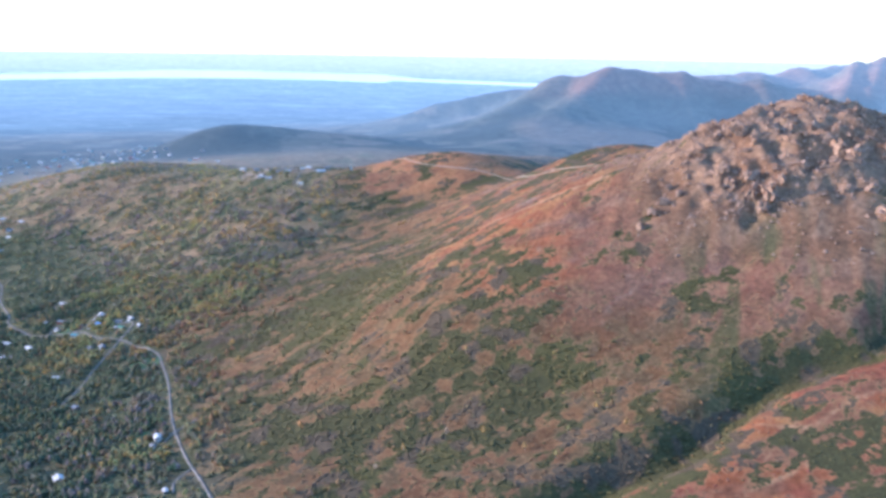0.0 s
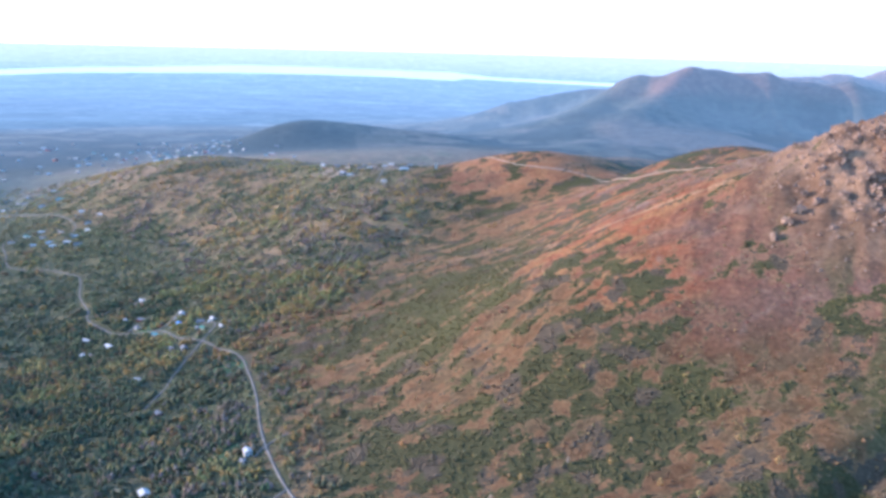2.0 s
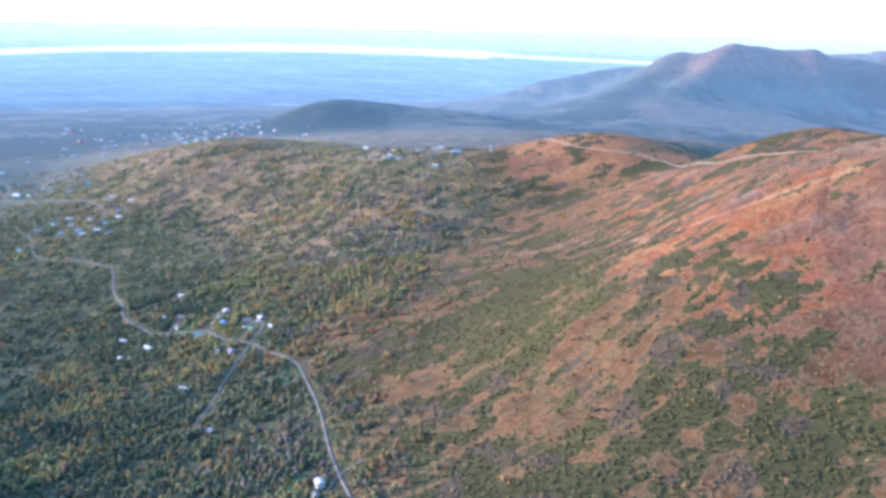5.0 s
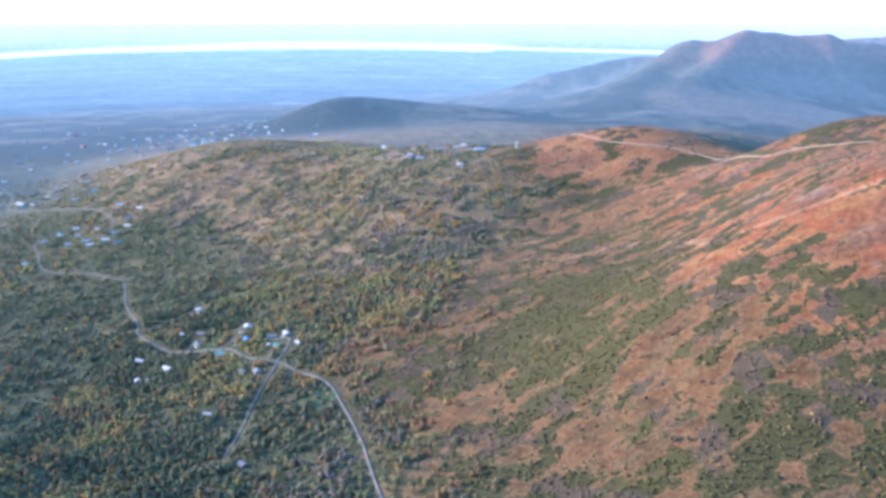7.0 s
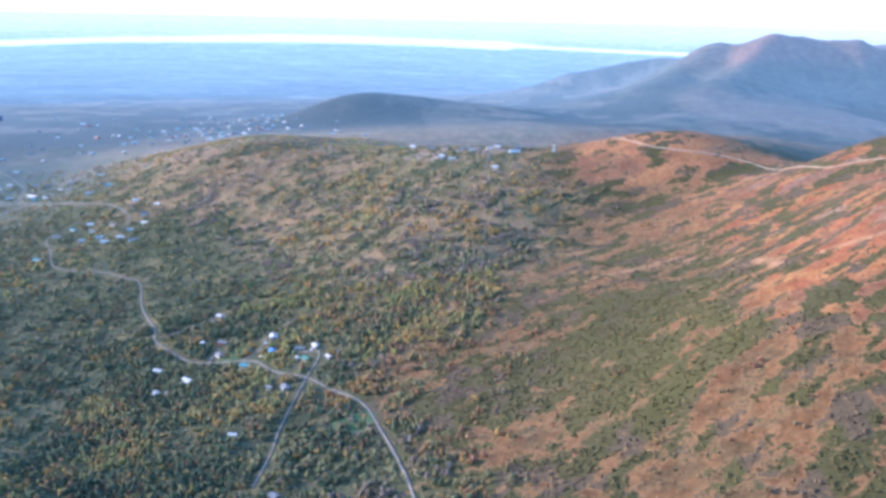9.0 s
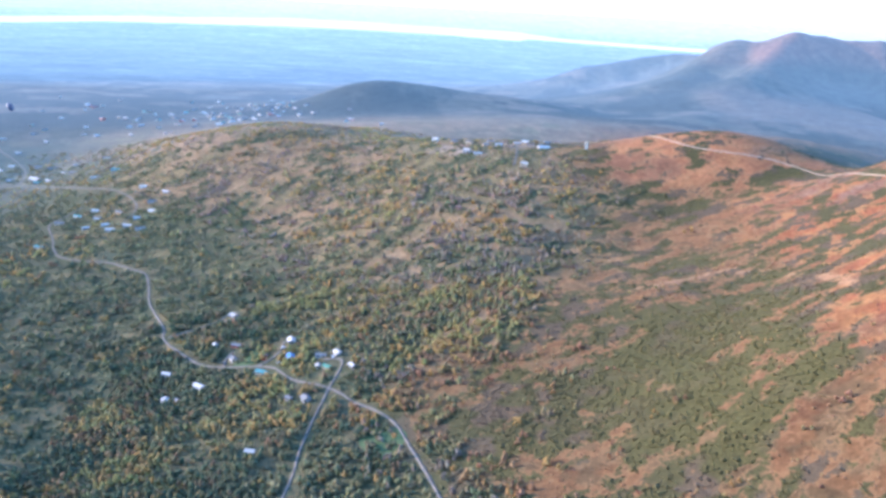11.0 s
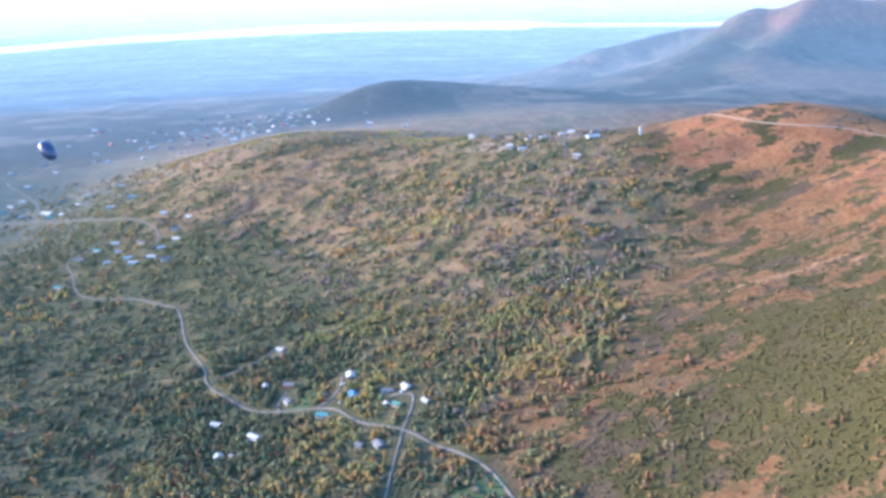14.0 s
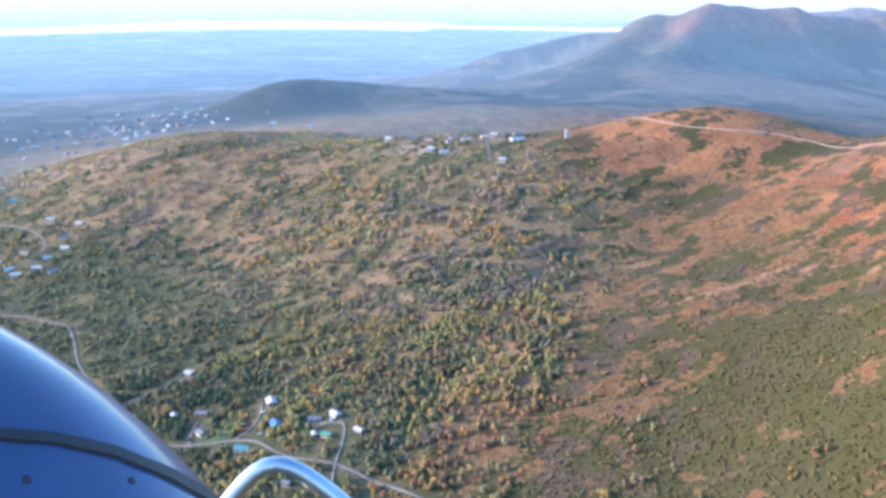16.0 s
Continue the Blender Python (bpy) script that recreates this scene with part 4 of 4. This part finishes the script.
def car(x, y, turn, paint_mat, label):
    ob = thing("car", Matrix.Translation((x, y, float(height(x, y)) + 0.3)) @ pose(0, 0, 0, 0, 0, turn), label, "car", "parked cars")
    bm = bmesh.new()
    side = [(-2.2, 0.35), (-2.2, 0.85), (-1.5, 0.95), (-1.0, 1.45), (0.7, 1.45), (1.3, 0.95), (2.15, 0.8), (2.2, 0.35)]
    rows = [[bm.verts.new((px, w, pz)) for px, pz in side] for w in (-0.85, 0.85)]
    bm.faces.new(rows[0])
    bm.faces.new(rows[1][::-1])
    for k in range(len(side)):
        q = (k + 1) % len(side)
        bm.faces.new((rows[0][q], rows[0][k], rows[1][k], rows[1][q]))
    part("body", bm, paint_mat, ob)
    for w in (-0.87, 0.80):
        bm = bmesh.new()
        block(bm, -0.9, w, 1.0, 0.75, w + 0.07, 1.36)
        part("side_window", bm, GLASS, ob)
    for px in (-1.35, 1.35):
        for py in (-0.8, 0.8):
            bm = bmesh.new()
            tube(bm, (px, py - 0.12, 0.33), (px, py + 0.12, 0.33), 0.33, 0.33, 12)
            part("wheel", bm, WHEEL, ob)


WHEEL = plain_material("tyre_rubber", (0.02, 0.02, 0.02), 0.8)
CAR_WHITE, CAR_RED, CAR_DARK = plain_material("white_car_paint", (0.6, 0.6, 0.6), 0.3, 0.05), plain_material("red_car_paint", (0.35, 0.05, 0.04), 0.3, 0.05), plain_material("dark_car_paint", (0.04, 0.045, 0.05), 0.3, 0.05)
for px, py, turn, mat, label in ((-200, 875, 20, CAR_WHITE, "white car parked in the yard of a house"), (-191, 870, 70, CAR_DARK, "dark car parked beside a grey house"),
                                 (-199, 848, 40, CAR_WHITE, "white car parked beside the blue-roofed house"), (-250, 866, 10, CAR_DARK, "dark car parked on a gravel drive"),
                                 (-152, 839, 80, CAR_WHITE, "white car parked at the end of a driveway"), (-214, 859, 30, CAR_RED, "red car parked at the edge of a lawn")):
    car(px, py, turn, mat, label)

# ---- a lookout tower on the ridge ----
tx, ty = 107, 1259
tower = thing("lookout_tower", Matrix.Translation((tx, ty, float(height(tx, ty)))), "slim white lookout tower with a mast on the ridge", "tower")
bm = bmesh.new()
block(bm, -1.6, -1.6, -1, 1.6, 1.6, 7)
part("shaft", bm, WALLS["white"], tower)
bm = bmesh.new()
block(bm, -2.1, -2.1, 7.0, 2.1, 2.1, 8.6)
part("cabin", bm, WALLS["cream"], tower)
bm = bmesh.new()
tube(bm, (0, 0, 8.6), (0, 0, 17), 0.22, 0.1)
part("mast", bm, ROOFS["grey"], tower)

# ---- lawns by the houses ----
for px, py, a, b, turn in ((-227, 862, 14, 7, 20), (-227, 876, 9, 5, 60), (-185, 894, 7, 5, 0), (-100, 697, 16, 22, 10), (-61, 495, 10, 18, 20)):
    c, s = math.cos(radians(turn)), math.sin(radians(turn))
    k = np.linspace(0, 2 * np.pi, 29)[:-1]
    co, faces = [], []
    for f in (0.0, 0.5, 1.0):
        wob = f * (1 + 0.12 * np.sin(3 * k + px))
        qx, qy = px + (np.cos(k) * a * c - np.sin(k) * b * s) * wob, py + (np.cos(k) * a * s + np.sin(k) * b * c) * wob
        co.append(np.column_stack([qx, qy, height(qx, qy) + (0.35 if f < 1 else 0.05)]))
    for ring in (0, 1):
        i = np.arange(28)
        j = (i + 1) % 28
        faces.append(np.stack([ring * 28 + i, (ring + 1) * 28 + i, (ring + 1) * 28 + j, ring * 28 + j], -1))
    me = mesh_from("lawn", np.vstack(co), np.vstack(faces))
    me.materials.append(LAWN)
    tagged(new("lawn", me), "mown green lawn in a clearing", "lawn", kind="structure")

# ---- crags of the peak ----


def crag(x, y, size, tall, turn, seed):
    """A jagged outcrop, split into facets, half sunk in the slope."""
    z = float(height(x, y))
    bm = bmesh.new()
    bmesh.ops.create_icosphere(bm, subdivisions=3, radius=1.0)
    for v in bm.verts:
        p = v.co * 1.6 + Vector((seed * 3.7, seed * 1.3, 0))
        cell = noise.voronoi(p * 1.3)[0]
        k = 0.62 + 0.5 * (cell[1] - cell[0]) + 0.28 * noise.noise(p * 2.7) + 0.2 * noise.cell(p * 2.2)
        v.co = Vector((v.co.x * size * 0.75, v.co.y * size * 0.5, v.co.z * tall * 1.05)) * k
        v.co.z += 0.25 * tall * noise.noise(p * 1.1)
    me = bpy.data.meshes.new("rock_outcrop")
    bm.to_mesh(me)
    bm.free()
    me.materials.append(ROCK)
    ob = new("rock_outcrop", me)
    ob.matrix_world = Matrix.Translation((x, y, z)) @ pose(0, 0, 0, 0, 0, turn)
    return tagged(ob, "jagged grey-brown rock outcrop on the steep peak", "rock", "crags of the peak")


CRAGS = [(480, 625, 14), (462, 633, 9), (442, 625, 12), (425, 612, 8), (451, 569, 13), (469, 564, 14), (476, 539, 18), (525, 614, 12), (544, 606, 13), (551, 572, 16), (558, 552, 15), (512, 556, 12), (503, 574, 11), (465, 547, 14), (382, 571, 11), (395, 578, 11), (410, 581, 9), (450, 583, 10), (555, 513, 13), (549, 485, 14), (535, 520, 10), (467, 529, 13), (428, 575, 8), (406, 598, 7), (368, 559, 8), (544, 581, 12), (486, 600, 9), (515, 623, 8), (449, 549, 10), (489, 546, 10)]
for k, (px, py, s) in enumerate(CRAGS):
    crag(px, py, s, s * 0.62, k * 71 % 180, 100 + k)
dice = np.random.default_rng(31)
for k in range(640):
    px, py = dice.uniform(360, 690), dice.uniform(480, 720)
    if dice.uniform() < 0.3 * float(craggy(px, py)):
        s = dice.uniform(2.4, 6.5)
        crag(px, py, s, s * dice.uniform(0.5, 0.9), dice.uniform(0, 180), 300 + k)
n = 7000
sx, sy = rng.uniform(330, 700, n), rng.uniform(440, 760, n)
keep = rng.uniform(0, 1, n) < np.maximum(craggy(sx, sy), 0.25 * cover_fields(sx, sy, height(sx, sy))[2])
sx, sy = sx[keep], sy[keep]
size = rng.uniform(0.5, 1.0, (len(sx), 1)) ** 2 * 2.4 * np.array([[1, 1, 0.8]]) * rng.uniform(0.6, 1.3, (len(sx), 3))
co, faces = clumps(np.column_stack([sx, sy, height(sx, sy) + 0.3]), size, 0.4)
me = mesh_from("loose_boulders", co, faces, False)
me.materials.append(ROCK)
tagged(new("loose_boulders", me), "loose grey-brown boulders and scree on the peak", "boulders", kind="stuff")

# ---- the aircraft's nose, where the flight ends ----
BLUE = plain_material("blue_enamel", (0.02, 0.036, 0.1), 0.4, 0.3, 5.0, coat=0.6)
RUBBER = plain_material("black_seal", (0.012, 0.012, 0.015), 0.6)
CHROME = plain_material("chromed_tube", (0.46, 0.5, 0.54), 0.38, 0.15, 30, metal=1.0)


def nose():
    """A rounded engine cowling with a dark seam, rivets and a bent grab rail, built in the frame of the last view, in metres."""
    ob = thing("aircraft_nose", bearing(*PATH[-1][1:]), "glossy blue aircraft engine cowling with black seam and rail", "aircraft")
    mid = Vector((-0.745, -0.655, -1.30))
    turn = Matrix.Rotation(radians(45), 3, "Z")
    radius = Vector((0.500, 0.755, 0.36))
    bm = bmesh.new()
    bmesh.ops.create_uvsphere(bm, u_segments=72, v_segments=40, radius=1.0)
    for v in bm.verts:
        v.co = mid + turn @ Vector((v.co.x * radius.x, v.co.y * radius.y, v.co.z * radius.z))
    for f in bm.faces:
        f.smooth = True
    cowling = part("cowling", bm, BLUE, ob)

    def on_shell(u, v):
        """Where the ray (u, v, -1) from the eye meets the shell, and the normal there."""
        scale = Matrix.Diagonal([1 / r for r in radius]) @ turn.transposed()
        d, o = scale @ Vector((u, v, -1)), scale @ -mid
        a, h, c = d.dot(d), o.dot(d), o.dot(o) - 1
        root = h * h - a * c
        p = Vector((u, v, -1)) * ((-h - math.sqrt(max(root, 0))) / a)
        n = turn @ Matrix.Diagonal([1 / r ** 2 for r in radius]) @ turn.transposed() @ (p - mid)
        return p, n.normalized()

    seam = [(-0.60, -0.195), (-0.485, -0.203), (-0.423, -0.208), (-0.361, -0.222), (-0.299, -0.247), (-0.262, -0.268), (-0.235, -0.29)]
    bm = bmesh.new()
    rows = []
    for k in range(len(seam) - 1):
        for q in range(5):
            u = seam[k][0] + (seam[k + 1][0] - seam[k][0]) * q / 5
            v = seam[k][1] + (seam[k + 1][1] - seam[k][1]) * q / 5
            line = []
            for dv, lift in ((-0.0075, -0.002), (-0.0055, 0.005), (0.0055, 0.005), (0.0075, -0.002)):
                p, n = on_shell(u, v + dv)
                line.append(bm.verts.new(p + n * lift))
            rows.append(line)
    for a, c in zip(rows, rows[1:]):
        for k in range(3):
            bm.faces.new((a[k], a[k + 1], c[k + 1], c[k]))
    bmesh.ops.recalc_face_normals(bm, faces=bm.faces)
    part("seam", bm, RUBBER, cowling, "black rubber seam along the cowling")
    for u, v in ((-0.455, -0.252), (-0.34, -0.253)):
        p, n = on_shell(u, v)
        bm = bmesh.new()
        bmesh.ops.create_uvsphere(bm, u_segments=10, v_segments=6, radius=0.006, matrix=Matrix.Translation(p) @ n.to_track_quat("Z", "Y").to_matrix().to_4x4() @ Matrix.Diagonal((1, 1, 0.4, 1)))
        part("rivet", bm, RUBBER, cowling)
    bend = [(-0.30, -0.345), (-0.246, -0.29), (-0.225, -0.262), (-0.204, -0.241), (-0.184, -0.234), (-0.164, -0.238), (-0.14, -0.252), (-0.112, -0.274), (-0.07, -0.31)]
    curve = bpy.data.curves.new("grab_rail", "CURVE")
    curve.dimensions, curve.bevel_depth, curve.bevel_resolution, curve.resolution_u = "3D", 0.0095, 5, 8
    line = curve.splines.new("NURBS")
    line.points.add(len(bend) - 1)
    line.use_endpoint_u, line.order_u = True, 4
    for point, (u, v) in zip(line.points, bend):
        point.co = (u * 1.05, v * 1.05, -1.05, 1)
    curve.materials.append(CHROME)
    rail = new("grab_rail", curve)
    rail.parent = ob
    tagged(rail, "bent chromed grab rail")


nose()
